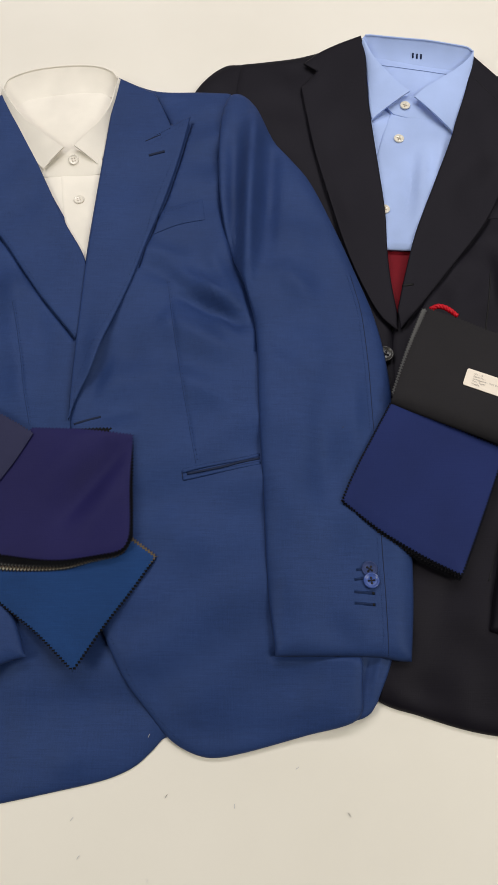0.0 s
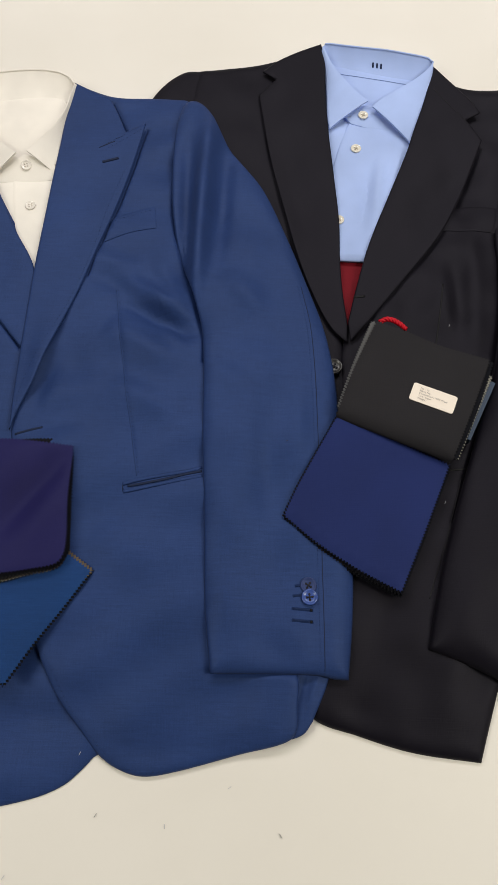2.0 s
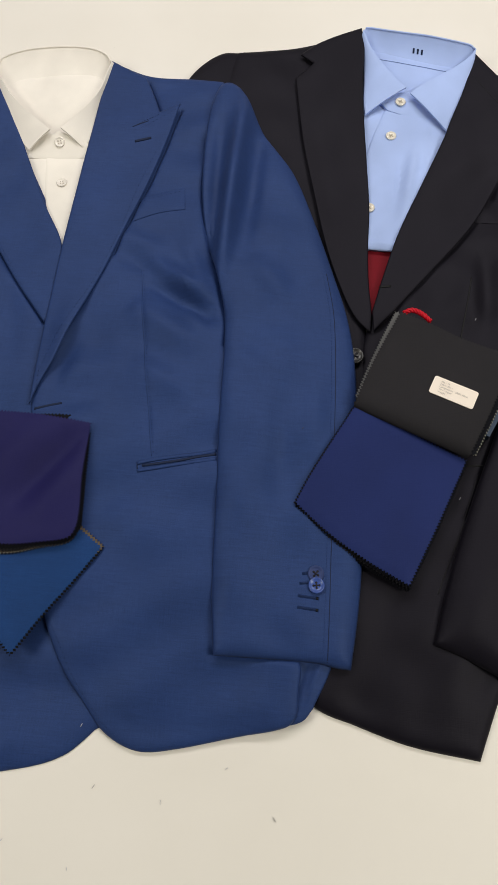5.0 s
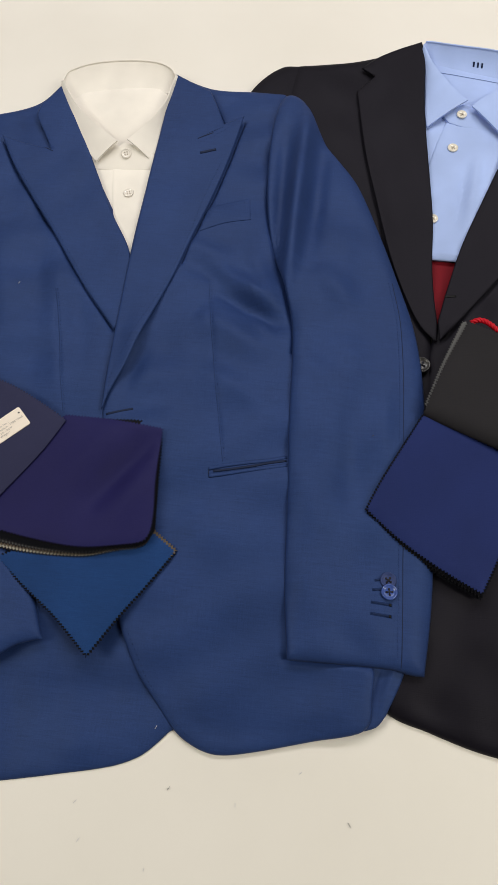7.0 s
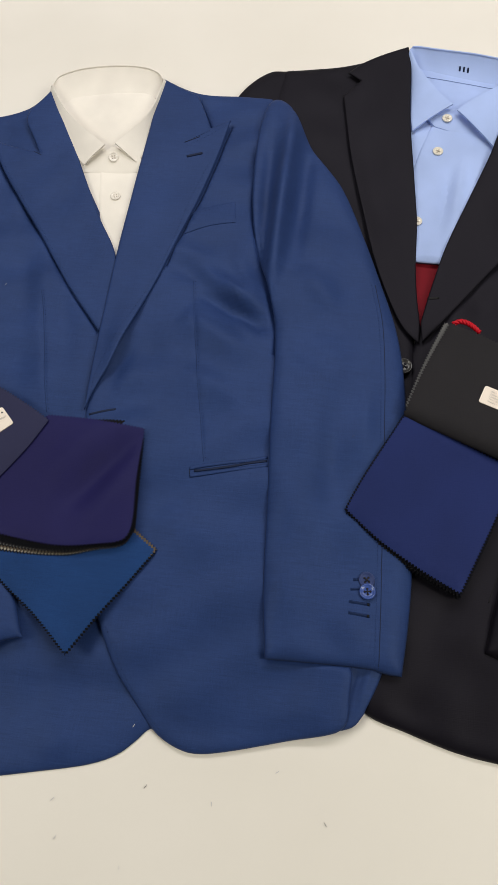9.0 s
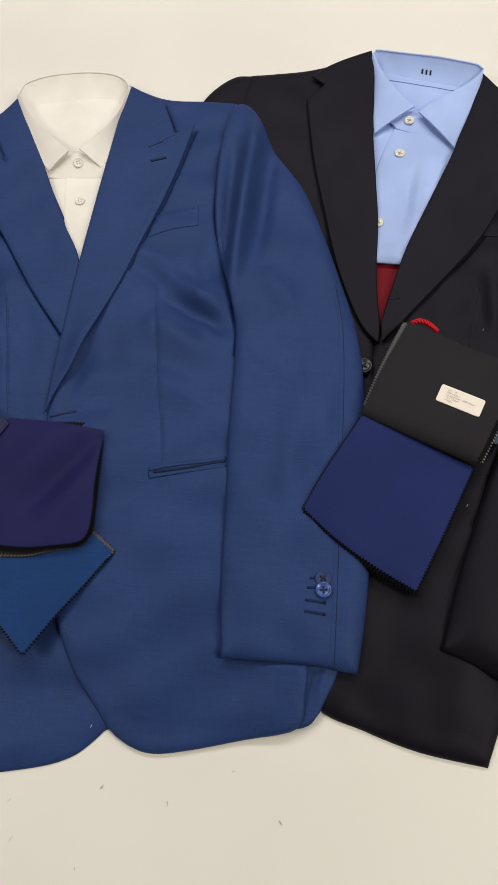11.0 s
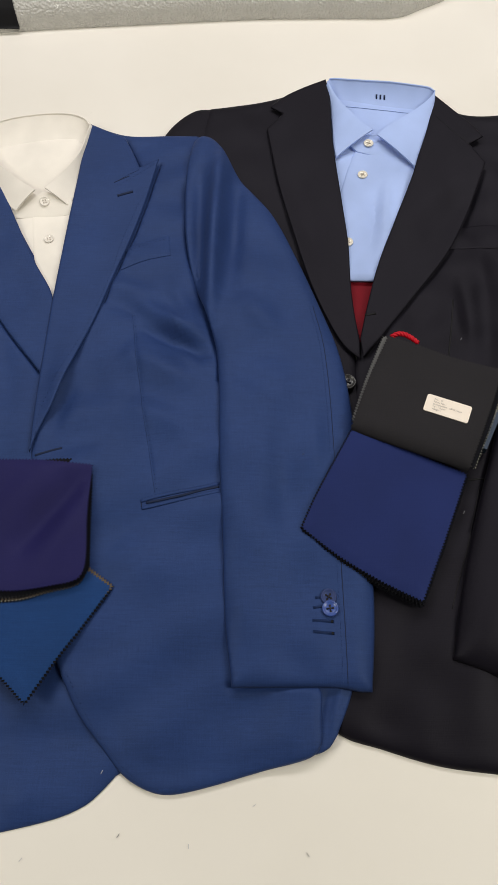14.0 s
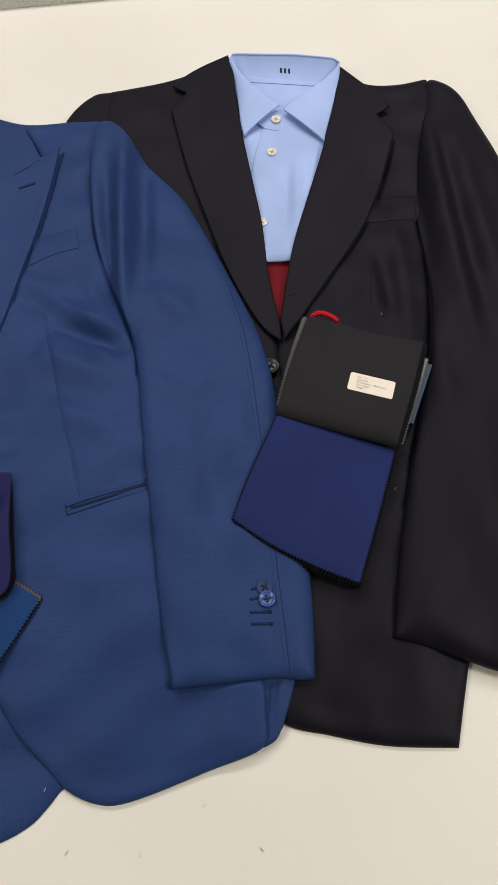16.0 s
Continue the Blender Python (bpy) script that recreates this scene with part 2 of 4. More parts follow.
def inside(poly, p):
    x, y = p[:, 0][:, None], p[:, 1][:, None]
    a, b = poly, np.roll(poly, -1, 0)
    cross = ((a[:, 1] > y) != (b[:, 1] > y)) & (x < (b[:, 0] - a[:, 0]) * (y - a[:, 1]) / (b[:, 1] - a[:, 1] + 1e-12) + a[:, 0])
    return cross.sum(1) % 2 == 1


def off_line(p, line, closed=False):
    """The distance of points from a polyline."""
    a = line if closed else line[:-1]
    b = np.roll(line, -1, 0) if closed else line[1:]
    best = np.full(len(p), 9.0)
    for k in range(0, len(p), 4000):
        q = p[k:k + 4000, None, :]
        d = b - a
        s = np.clip(((q - a) * d).sum(2) / ((d * d).sum(1) + 1e-12), 0, 1)
        best[k:k + 4000] = np.sqrt((((a + s[..., None] * d) - q) ** 2).sum(2)).min(1)
    return best


def smooth01(v):
    v = np.clip(v, 0, 1)
    return v * v * (3 - 2 * v)


def swell(x, y, size, seed):
    """Slow waves over cloth, -1 to 1."""
    r = np.random.RandomState(seed)
    out = np.zeros_like(x)
    for _ in range(7):
        a, ph = r.uniform(0, 2 * np.pi), r.uniform(0, 6.28)
        k = 6.28 / (size * r.uniform(0.7, 1.9))
        out = out + np.sin(k * (x * np.cos(a) + y * np.sin(a)) + ph)
    return out / 4.0


def panel(name, pts, mat, parent, level, drop=0.003, radius=0.006, bottom=0.001, step=0.006, folds=(), wave=0.0006, wave_size=0.06,
          seed=1, label="", pink=False, edge_step=0.004, rings=(0.0012, 0.003), tuck=0.0, thin=0.0, grow=0.0, grooves=()):
    """A cut piece of cloth: a closed outline, filled with a fine net that follows level(x, y), has folds in it
    (x0, y0, x1, y1, width, height), narrow grooves (line, width, height), turns down at its edge and closes to the bottom height."""
    poly = spline(pts, edge_step)
    if ((poly[:, 0] * np.roll(poly[:, 1], -1)) - (np.roll(poly[:, 0], -1) * poly[:, 1])).sum() < 0:
        poly = poly[::-1]
    if grow:
        along = np.roll(poly, -1, 0) - np.roll(poly, 1, 0)
        along /= np.linalg.norm(along, axis=1)[:, None] + 1e-9
        poly = poly + grow * np.c_[along[:, 1], -along[:, 0]]
    if pink:
        poly = pinked(poly, 0.0031 * (1 + 0.027 * (seed % 5)), plain_edge=None if pink is True else pink)
    lo, hi = poly.min(0), poly.max(0)
    gx, gy = np.meshgrid(np.arange(lo[0], hi[0], step), np.arange(lo[1], hi[1], step * 0.87))
    gx[1::2] += step / 2
    grid = np.c_[gx.ravel(), gy.ravel()]
    grid = grid[inside(poly, grid)]
    grid = grid[off_line(grid, poly, True) > max(rings[-1] if rings else 0, 0.5 * step) + 0.4 * step] if len(grid) else grid
    tan = np.roll(poly, -1, 0) - np.roll(poly, 1, 0)
    tan /= np.linalg.norm(tan, axis=1)[:, None] + 1e-9
    extra = []
    for r in rings:
        ring = poly + np.c_[-tan[:, 1], tan[:, 0]] * r
        ok = inside(poly, ring)
        ring = ring[ok]
        if len(ring):
            ring = ring[off_line(ring, poly, True) > 0.85 * r]
            extra.append(ring)
    for x0, y0, x1, y1, w, h in folds:
        if w < 0.006:
            a, b = np.array((x0, y0)), np.array((x1, y1))
            u = (b - a) / np.linalg.norm(b - a)
            fine = np.vstack([a + (b - a) * s + w * k * np.array((u[1], -u[0])) for s in np.linspace(0, 1, 30) for k in (-1.5, -0.8, -0.35, 0, 0.35, 0.8, 1.5)])
            fine = fine[inside(poly, fine)]
            extra.append(fine[off_line(fine, poly, True) > 0.004])
    # Grooves are sunk beside overlapping edges to deepen the shade there.
    sunk = [(spline(line, 0.0022, False), w, h) for line, w, h in grooves]
    for line, w, h in sunk:
        u = np.gradient(line, axis=0)
        u /= np.linalg.norm(u, axis=1)[:, None]
        fine = np.vstack([line + w * k * np.c_[u[:, 1], -u[:, 0]] for k in (-1.6, -0.9, -0.4, 0, 0.4, 0.9, 1.6)])
        fine = fine[inside(poly, fine)]
        extra.append(fine[off_line(fine, poly, True) > 0.004])
    every = np.vstack([poly, *extra, grid])
    verts, _, faces, *_ = delaunay_2d_cdt([Vector(p) for p in every], [], [list(range(len(poly)))], 1, 1e-6)
    v = np.array([tuple(q) for q in verts])
    d = off_line(v, poly, True)
    z = level(v[:, 0], v[:, 1]) + wave * swell(v[:, 0], v[:, 1], wave_size, seed) * smooth01(d / 0.02)
    for x0, y0, x1, y1, w, h in folds:
        seg = np.array([(x0, y0), (x1, y1)])
        u = (seg[1] - seg[0])
        s = np.clip(((v - seg[0]) @ u) / (u @ u), 0, 1)
        fade = np.sin(np.pi * (0.03 + 0.94 * s)) ** 0.75
        z = z + h * fade * np.exp(-(off_line(v, seg) / w) ** 2)
    for line, w, h in sunk:
        z = z + h * np.exp(-(off_line(v, line) / w) ** 2)
    u = np.clip(d / radius, 0, 1)
    z = z - drop * (1 - np.sqrt(1 - (1 - u) ** 2))
    bm = bmesh.new()
    top = [bm.verts.new((*p, h)) for p, h in zip(v, z)]
    rim = {}
    for f in faces:
        try:
            bm.faces.new([top[i] for i in f])
        except ValueError:
            pass
    bm.verts.index_update()
    edges = [e for e in bm.edges if len(e.link_faces) == 1]
    low = np.minimum(np.full(len(v), bottom), z - 0.0005) if np.isscalar(bottom) else bottom(v[:, 0], v[:, 1])
    if thin:
        low = z - thin
    for e in edges:
        q = []
        for w in e.verts:
            if w.index not in rim:
                k = int(np.argmin(((poly - v[w.index]) ** 2).sum(1)))
                rim[w.index] = bm.verts.new((w.co.x - tuck * tan[k, 1], w.co.y + tuck * tan[k, 0], low[w.index]))
            q.append(rim[w.index])
        bm.faces.new((e.verts[0], e.verts[1], q[1], q[0]))
    for w in [w for w in top if not w.link_faces]:
        bm.verts.remove(w)
    ob = part(name, bm, mat, parent, label)
    if radius <= 0.003:
        ob.data.set_sharp_from_angle(angle=radians(55))
    return ob


def flat_level(h):
    return lambda x, y: np.full_like(x, h)


def slope(h, x0, y0, gx, gy):
    return lambda x, y: h + gx * (x - x0) + gy * (y - y0)


def tube_bm(bm, line, r, sides=6, squash=1.0):
    """Add a round cord along a 3D line."""
    line = [Vector(p) for p in line]
    rings = []
    for i, p in enumerate(line):
        t = (line[min(i + 1, len(line) - 1)] - line[max(i - 1, 0)]).normalized()
        a = t.cross(Vector((0, 0, 1)))
        a = a.normalized() if a.length > 1e-6 else Vector((1, 0, 0))
        b = a.cross(t) * squash
        rings.append([bm.verts.new(p + r * (math.cos(6.2832 * k / sides) * a + math.sin(6.2832 * k / sides) * b)) for k in range(sides)])
    for q, s in zip(rings, rings[1:]):
        for k in range(sides):
            bm.faces.new((q[k], q[(k + 1) % sides], s[(k + 1) % sides], s[k]))
    bm.faces.new(rings[0][::-1])
    bm.faces.new(rings[-1])


TREES = {}


def lay(line, obs, lift=0.0):
    """Points of a line, dropped from above onto the cloth of the given parts."""
    out = []
    for p in line:
        best = -1.0
        for ob in obs:
            if ob.name not in TREES:
                base = Vector((0, 0, 0))
                up = ob.parent
                while up is not None:
                    base = base + up.location
                    up = up.parent
                TREES[ob.name] = BVHTree.FromPolygons([v.co + base for v in ob.data.vertices], [q.vertices[:] for q in ob.data.polygons])
            hit = TREES[ob.name].ray_cast(Vector((p[0], p[1], 0.5)), Vector((0, 0, -1)))[0]
            if hit is not None:
                best = max(best, hit.z)
        out.append((p[0], p[1], (best if best > -0.5 else p[2]) + lift))
    return np.array(out)


def resting(ob, lift):
    """A level that follows the cloth of another part."""
    return lambda x, y: lay(np.c_[x, y, 0.02 + 0 * x], (ob,), lift)[:, 2]


def seam(name, pts, mat, parent, r=0.0006, lift=0.0, squash=0.5, label="", on=()):
    bm = bmesh.new()
    line = spline3(pts, 0.003)
    line = lay(line, on, lift) if on else line + np.array((0, 0, lift))
    tube_bm(bm, line, r, 6, squash)
    return part(name, bm, mat, parent, label)


def stitches(name, pts, mat, parent, pitch=0.0035, length=0.0016, r=0.00032, lift=0.0, on=()):
    """A row of small hand stitches."""
    line = spline3(pts, 0.0012)
    line = lay(line, on, lift) if on else line + np.array((0, 0, lift))
    along = np.r_[0, np.cumsum(np.linalg.norm(np.diff(line, axis=0), axis=1))]
    bm = bmesh.new()
    for s in np.arange(0, along[-1] - length, pitch):
        ends = [[np.interp(q, along, line[:, k]) for k in range(3)] for q in (s, s + length / 2, s + length)]
        ends[1][2] += 0.0003
        tube_bm(bm, ends, r, 4)
    return part(name, bm, mat, parent)


def shift3(pts, dx, dy=0.0):
    return [(p[0] + dx, p[1] + dy, p[2]) for p in pts]


def loft(name, a, b, mat, parent, rows=8, bulge=0.0, thick=0.0012, label="", n=40):
    """A collar piece: a sheet with thickness between two 3D edges, bowed by bulge."""
    a, b = spline3(a, 0.004), spline3(b, 0.004)
    q = [np.array([np.interp(np.linspace(0, 1, n), np.linspace(0, 1, len(e)), e[:, k]) for k in range(3)]).T for e in (a, b)]
    bm = bmesh.new()
    grid = []
    for r in range(rows + 1):
        s = r / rows
        p = q[0] * (1 - s) + q[1] * s
        p[:, 2] += bulge * math.sin(math.pi * s) ** 0.7
        grid.append([bm.verts.new(w) for w in p])
    for g, h in zip(grid, grid[1:]):
        for k in range(n - 1):
            bm.faces.new((g[k], g[k + 1], h[k + 1], h[k]))
    bmesh.ops.recalc_face_normals(bm, faces=bm.faces)
    if sum(f.normal.z for f in bm.faces) < 0:
        bmesh.ops.reverse_faces(bm, faces=bm.faces)
    bmesh.ops.solidify(bm, geom=bm.faces[:], thickness=thick)
    ob = part(name, bm, mat, parent, label)
    ob.data.set_sharp_from_angle(angle=radians(50))
    return ob


def button(name, at, r, mat, hole_mat, parent, tilt=(0, 0), turn=0.3, label="", stitch=True):
    """A four-hole button: dished face, raised rim, cross-stitched thread."""
    prof = [(0, 0.55), (0.45, 0.52), (0.70, 0.60), (0.80, 0.92), (0.89, 1.0), (0.96, 0.8), (1.0, 0.45), (0.92, 0.0), (0, 0.0)]
    h, sides = 0.0026 * r / 0.0075, 28
    m = Matrix.Translation(at) @ Euler((tilt[0], tilt[1], turn)).to_matrix().to_4x4()
    bm = bmesh.new()
    rings = []
    for q, z in prof:
        if q == 0:
            rings.append([bm.verts.new(m @ Vector((0, 0, z * h)))])
        else:
            rings.append([bm.verts.new(m @ Vector((r * q * math.cos(6.2832 * k / sides), r * q * math.sin(6.2832 * k / sides), z * h))) for k in range(sides)])
    for a, b in zip(rings, rings[1:]):
        for k in range(sides):
            i, j = k, (k + 1) % sides
            if len(a) == 1:
                bm.faces.new((a[0], b[i], b[j]))
            elif len(b) == 1:
                bm.faces.new((a[i], b[0], a[j]))
            else:
                bm.faces.new((a[i], b[i], b[j], a[j]))
    ob = part(name, bm, mat, parent, label)
    bm = bmesh.new()
    d = 0.24 * r
    # Holes are solid discs; a darker colour gives the shade inside them.
    for sx in (-1, 1):
        for sy in (-1, 1):
            bmesh.ops.create_cone(bm, cap_ends=True, segments=10, radius1=0.14 * r, radius2=0.14 * r, depth=0.0004,
                                  matrix=m @ Matrix.Translation((sx * d, sy * d, 0.60 * h)))
    if stitch:
        for s in (-1, 1):
            tube_bm(bm, [m @ Vector((-d, -s * d, 0.62 * h)), m @ Vector((0, 0, 0.9 * h)), m @ Vector((d, s * d, 0.62 * h))], 0.08 * r, 5)
    part("thread", bm, hole_mat, ob)
    return ob


def box_bm(x0, y0, z0, x1, y1, z1, bevel=0.0):
    bm = bmesh.new()
    bmesh.ops.create_cube(bm, size=1, matrix=Matrix.Translation(((x0 + x1) / 2, (y0 + y1) / 2, (z0 + z1) / 2)) @ Matrix.Diagonal((x1 - x0, y1 - y0, z1 - z0, 1)))
    if bevel:
        bmesh.ops.bevel(bm, geom=bm.edges[:], offset=bevel, segments=3, profile=0.5, affect="EDGES")
    return bm


# ---- room ----
# Unseen shell round the table, added to shape the bounced light.
W, D = 2.6, 2.6
tagged(part("floor", box_bm(-W, -D, FLOOR - 0.1, W, D, FLOOR), FLOOR_MAT, smooth=False), "unseen plain dark grey floor, kept dark to limit bounced light", "floor", kind="structure")
tagged(part("ceiling", box_bm(-W, -D, CEIL, W, D, CEIL + 0.1), BOUNCE_GREY, smooth=False), "unseen plain mid-grey ceiling, set to limit bounced light", "ceiling", kind="structure")
for nm, bx in (("wall_north", (-W - 0.1, D, W + 0.1, D + 0.1)), ("wall_south", (-W - 0.1, -D - 0.1, W + 0.1, -D)),
               ("wall_west", (-W - 0.1, -D, -W, D)), ("wall_east", (W, -D, W + 0.1, D))):
    tagged(part(nm, box_bm(bx[0], bx[1], FLOOR - 0.1, bx[2], bx[3], CEIL + 0.1), BOUNCE_GREY, smooth=False), "unseen plain mid-grey wall, set to limit bounced light", "wall", kind="structure")
for px, py, watts in PANELS:
    e = empty("ceiling_light", (px, py, CEIL), "flat white rectangular panel light on the ceiling, unseen and assumed", "ceiling light", "ceiling panel lights")
    for x0, y0, x1, y1 in ((-0.62, -0.32, 0.62, -0.28), (-0.62, 0.28, 0.62, 0.32), (-0.62, -0.28, -0.58, 0.28), (0.58, -0.28, 0.62, 0.28)):
        part("frame", box_bm(px + x0, py + y0, CEIL - 0.035, px + x1, py + y1, CEIL - 0.001, 0.004), METAL, e)

# ---- table ----
table = empty("table", (0, 0.1, FLOOR), "large white laminate cutting table with rounded edges", "table")
part("tabletop", box_bm(-1.1, -0.85, -0.035, 1.1, 1.15, 0.0, 0.006), TABLE_TOP, table)
for x in (-1.0, 0.94):
    for y in (-0.75, 0.99):
        part("leg", box_bm(x, y, FLOOR, x + 0.06, y + 0.06, -0.035, 0.004), METAL, table)

# ---- grey leather pad at the far side of the table ----
PAD = [(-0.536, 0.643, 0.006), (-0.295, 0.661, 0.006), (-0.133, 0.666, 0.006), (0.029, 0.669, 0.006),
    (0.149, 0.665, 0.006), (0.229, 0.663, 0.006), (0.263, 0.679, 0.006), (0.307, 0.705, 0.006),
    (0.366, 0.775, 0.006)]
pad_pts = [(p[0], p[1] + 0.006) for p in PAD] + [(0.35, 1.0, 1), (-0.52, 1.0, 1)]
pad_pts[0] = (*pad_pts[0], 1)
bag = empty("leather_bag", (-0.1, 0.82, 0.0), "grey pebbled leather bag with a black strap on the table", "bag")
bag_body = panel("body", pad_pts, LEATHER, bag, flat_level(0.05), drop=0.046, radius=0.05, bottom=0.0, step=0.010, wave=0.002, wave_size=0.3,
                 edge_step=0.008, rings=(0.002, 0.006, 0.012))
(SX0, SY0, _), (SX1, SY1, _) = [(-0.351, 0.653, 0.012), (-0.309, 0.654, 0.012)]
rails = []
for x, lean in ((SX0, -0.22), (SX1, -0.22)):
    line = [(x - 0.004 + lean * d, SY0 + 0.0085 + d, 0.004) for d in np.linspace(0.0, 0.16, 80)]
    rails.append(lay(line, (bag_body,), 0.0045))
loft("strap", rails[0], rails[1], STRAP, bag, rows=6, bulge=0.0006, thick=0.002, n=140, label="black woven carrying strap")

# ---- black jacket ----
black = empty("suit_jacket", (0.2, 0.1, 0.0), "black wool suit jacket with notch lapels laid on the table", "jacket", "laid-out suit jackets")


def bk_level(x, y):
    return 0.012 + 0.008 * smooth01((y - 0.25) / 0.2) - 0.004 * smooth01((-0.2 - y) / 0.1)


panel("maroon_lining", [(0.128, 0.216, 1), (0.181, 0.210, 1), (0.171, 0.180), (0.157, 0.144), (0.145, 0.114), (0.141, 0.112, 1),
    (0.130, 0.147), (0.129, 0.185)], MAROON, black, flat_level(0.008), 0.001, 0.003, 0.001, label="deep red lining inside the opening")
panel("front_panel", [(0.121, 0.524, 1), (0.085, 0.502), (0.043, 0.486), (-0.002, 0.478), (-0.033, 0.474, 1), (-0.058, 0.293),
    (-0.028, 0.025), (0.009, -0.150), (0.068, -0.269, 1), (0.102, -0.282), (0.137, -0.288, 1), (0.151, -0.151),
    (0.145, 0.023), (0.138, 0.076), (0.136, 0.160), (0.128, 0.290), (0.123, 0.396)], BLACK, black, lambda x, y: bk_level(x, y) - 0.002, 0.005, 0.012, 0.001, seed=3, wave=0.0012, grooves=[([(0.1372, 0.0905), (0.1256, 0.1045), (0.1108, 0.1343), (0.0918, 0.1893), (0.0738, 0.2652), (0.0578, 0.3372), (0.0448, 0.4200)], 0.0030, -0.0008)])
bk_fr = panel("front_panel", [(0.254, 0.488, 1), (0.270, 0.464), (0.294, 0.449), (0.328, 0.446), (0.365, 0.452, 1), (0.382, 0.311),
    (0.351, 0.087), (0.304, -0.098), (0.272, -0.228), (0.266, -0.247), (0.254, -0.282), (0.243, -0.314, 1),
    (0.185, -0.307), (0.137, -0.294), (0.102, -0.282), (0.078, -0.251), (0.098, -0.151), (0.126, -0.038),
    (0.134, 0.076, 1), (0.161, 0.182), (0.189, 0.258), (0.220, 0.353), (0.241, 0.439)], BLACK, black, bk_level, 0.006, 0.014, 0.001, seed=4, grooves=[([(0.1500, 0.0930), (0.1610, 0.1090), (0.1990, 0.1590), (0.2460, 0.2230), (0.2740, 0.2770), (0.2940, 0.3250), (0.3040, 0.3520)], 0.0030, -0.0016), ([(0.3128, 0.2320), (0.3108, 0.1790), (0.2988, 0.0880), (0.2798, 0.0230), (0.2588, -0.0380), (0.2368, -0.1050)], 0.0032, -0.0035)], wave=0.0018, wave_size=0.05,
      folds=[(0.285, 0.24, 0.27, 0.06, 0.012, 0.006), (0.27, 0.33, 0.292, 0.27, 0.014, -0.004), (0.255, 0.31, 0.28, 0.25, 0.010, -0.005),
             (0.245, 0.2, 0.25, 0.08, 0.014, 0.005), (0.265, 0.2, 0.262, 0.08, 0.010, -0.004), (0.22, -0.2, 0.2, -0.3, 0.03, 0.003)])
panel("sleeve", [(-0.020, 0.476), (-0.030, 0.475), (-0.050, 0.473), (-0.073, 0.453), (-0.090, 0.423), (-0.105, 0.355),
    (-0.120, 0.191), (-0.103, -0.014), (-0.038, -0.079), (0.004, 0.038), (0.005, 0.217), (-0.014, 0.345),
    (-0.026, 0.440)], BLACK, black, lambda x, y: 0.010 + 0.0065 * smooth01((y - 0.3) / 0.1), 0.004, 0.014, 0.001, seed=5, tuck=0.006)
bk_sr = panel("sleeve", [(0.364, 0.446), (0.382, 0.441), (0.398, 0.421), (0.409, 0.377), (0.425, 0.294), (0.425, 0.185), (0.414, 0.080),
    (0.393, -0.021), (0.370, -0.102), (0.346, -0.176), (0.326, -0.244), (0.318, -0.267, 1), (0.304, -0.265),
    (0.297, -0.263), (0.279, -0.256), (0.260, -0.247), (0.232, -0.234), (0.202, -0.223, 1), (0.211, -0.185),
    (0.225, -0.133), (0.243, -0.078), (0.257, -0.038), (0.278, 0.023), (0.289, 0.055), (0.297, 0.088),
    (0.305, 0.129), (0.309, 0.179), (0.311, 0.232), (0.316, 0.271), (0.330, 0.328), (0.346, 0.379), (0.357, 0.419)], BLACK, black, lambda x, y: 0.027 + 0.0 * x, 0.012, 0.032, 0.003, seed=6, wave=0.0020, tuck=0.008,
      folds=[(0.343, 0.42, 0.335, 0.05, 0.009, 0.008), (0.375, 0.36, 0.375, 0.0, 0.012, 0.006), (0.322, 0.37, 0.312, 0.13, 0.007, -0.008),
             (0.359, 0.38, 0.356, 0.1, 0.008, -0.006), (0.33, 0.02, 0.30, -0.15, 0.02, 0.004), (0.30, 0.1, 0.29, -0.02, 0.012, 0.004),
             (0.30, 0.0, 0.27, -0.15, 0.02, 0.002)])
def rolled(low, high, x0, y0, x1, y1):
    """A lapel: near the cloth at its outer edge, rising to the roll line."""
    length = math.hypot(x1 - x0, y1 - y0)
    return lambda x, y: low(x, y) + (high(x, y) - low(x, y)) * smooth01(np.abs((x - x0) * (y1 - y0) - (y - y0) * (x1 - x0)) / length / 0.045)


panel("lapel", [(0.120, 0.510, 1), (0.124, 0.484), (0.124, 0.420), (0.126, 0.374), (0.132, 0.296), (0.136, 0.239),
    (0.136, 0.185), (0.138, 0.147), (0.142, 0.109, 1), (0.141, 0.087, 1), (0.125, 0.104), (0.110, 0.134),
    (0.091, 0.189), (0.073, 0.265), (0.057, 0.337), (0.043, 0.428, 1), (0.0635, 0.4505, 1), (0.047, 0.4655, 1),
    (0.066, 0.480), (0.090, 0.495)], BLACK, black, rolled(lambda x, y: bk_level(x, y) + 0.0020, lambda x, y: 0.017 + 0.010 * smooth01((y - 0.1) / 0.4), 0.141, 0.087, 0.043, 0.425), 0.0009, 0.004, seed=7, wave=0.0009, thin=0.0022, tuck=0.001)
bk_lr = panel("lapel", [(0.257, 0.473, 1), (0.242, 0.416), (0.226, 0.368), (0.217, 0.339), (0.191, 0.271), (0.168, 0.210),
    (0.152, 0.153), (0.142, 0.111, 1), (0.144, 0.087, 1), (0.161, 0.109), (0.199, 0.159), (0.246, 0.223),
    (0.274, 0.277), (0.294, 0.325), (0.306, 0.357, 1), (0.290, 0.387, 1), (0.308, 0.398, 1), (0.298, 0.418),
    (0.286, 0.434, 1), (0.271, 0.454)], BLACK, black, rolled(lambda x, y: bk_level(x, y) + 0.0044 + 0.004 * smooth01((y - 0.29) / 0.06), lambda x, y: 0.018 + 0.010 * smooth01((y - 0.1) / 0.4), 0.144, 0.087, 0.306, 0.357), 0.0009, 0.004, seed=8, wave=0.0009, thin=0.0022, tuck=0.001)
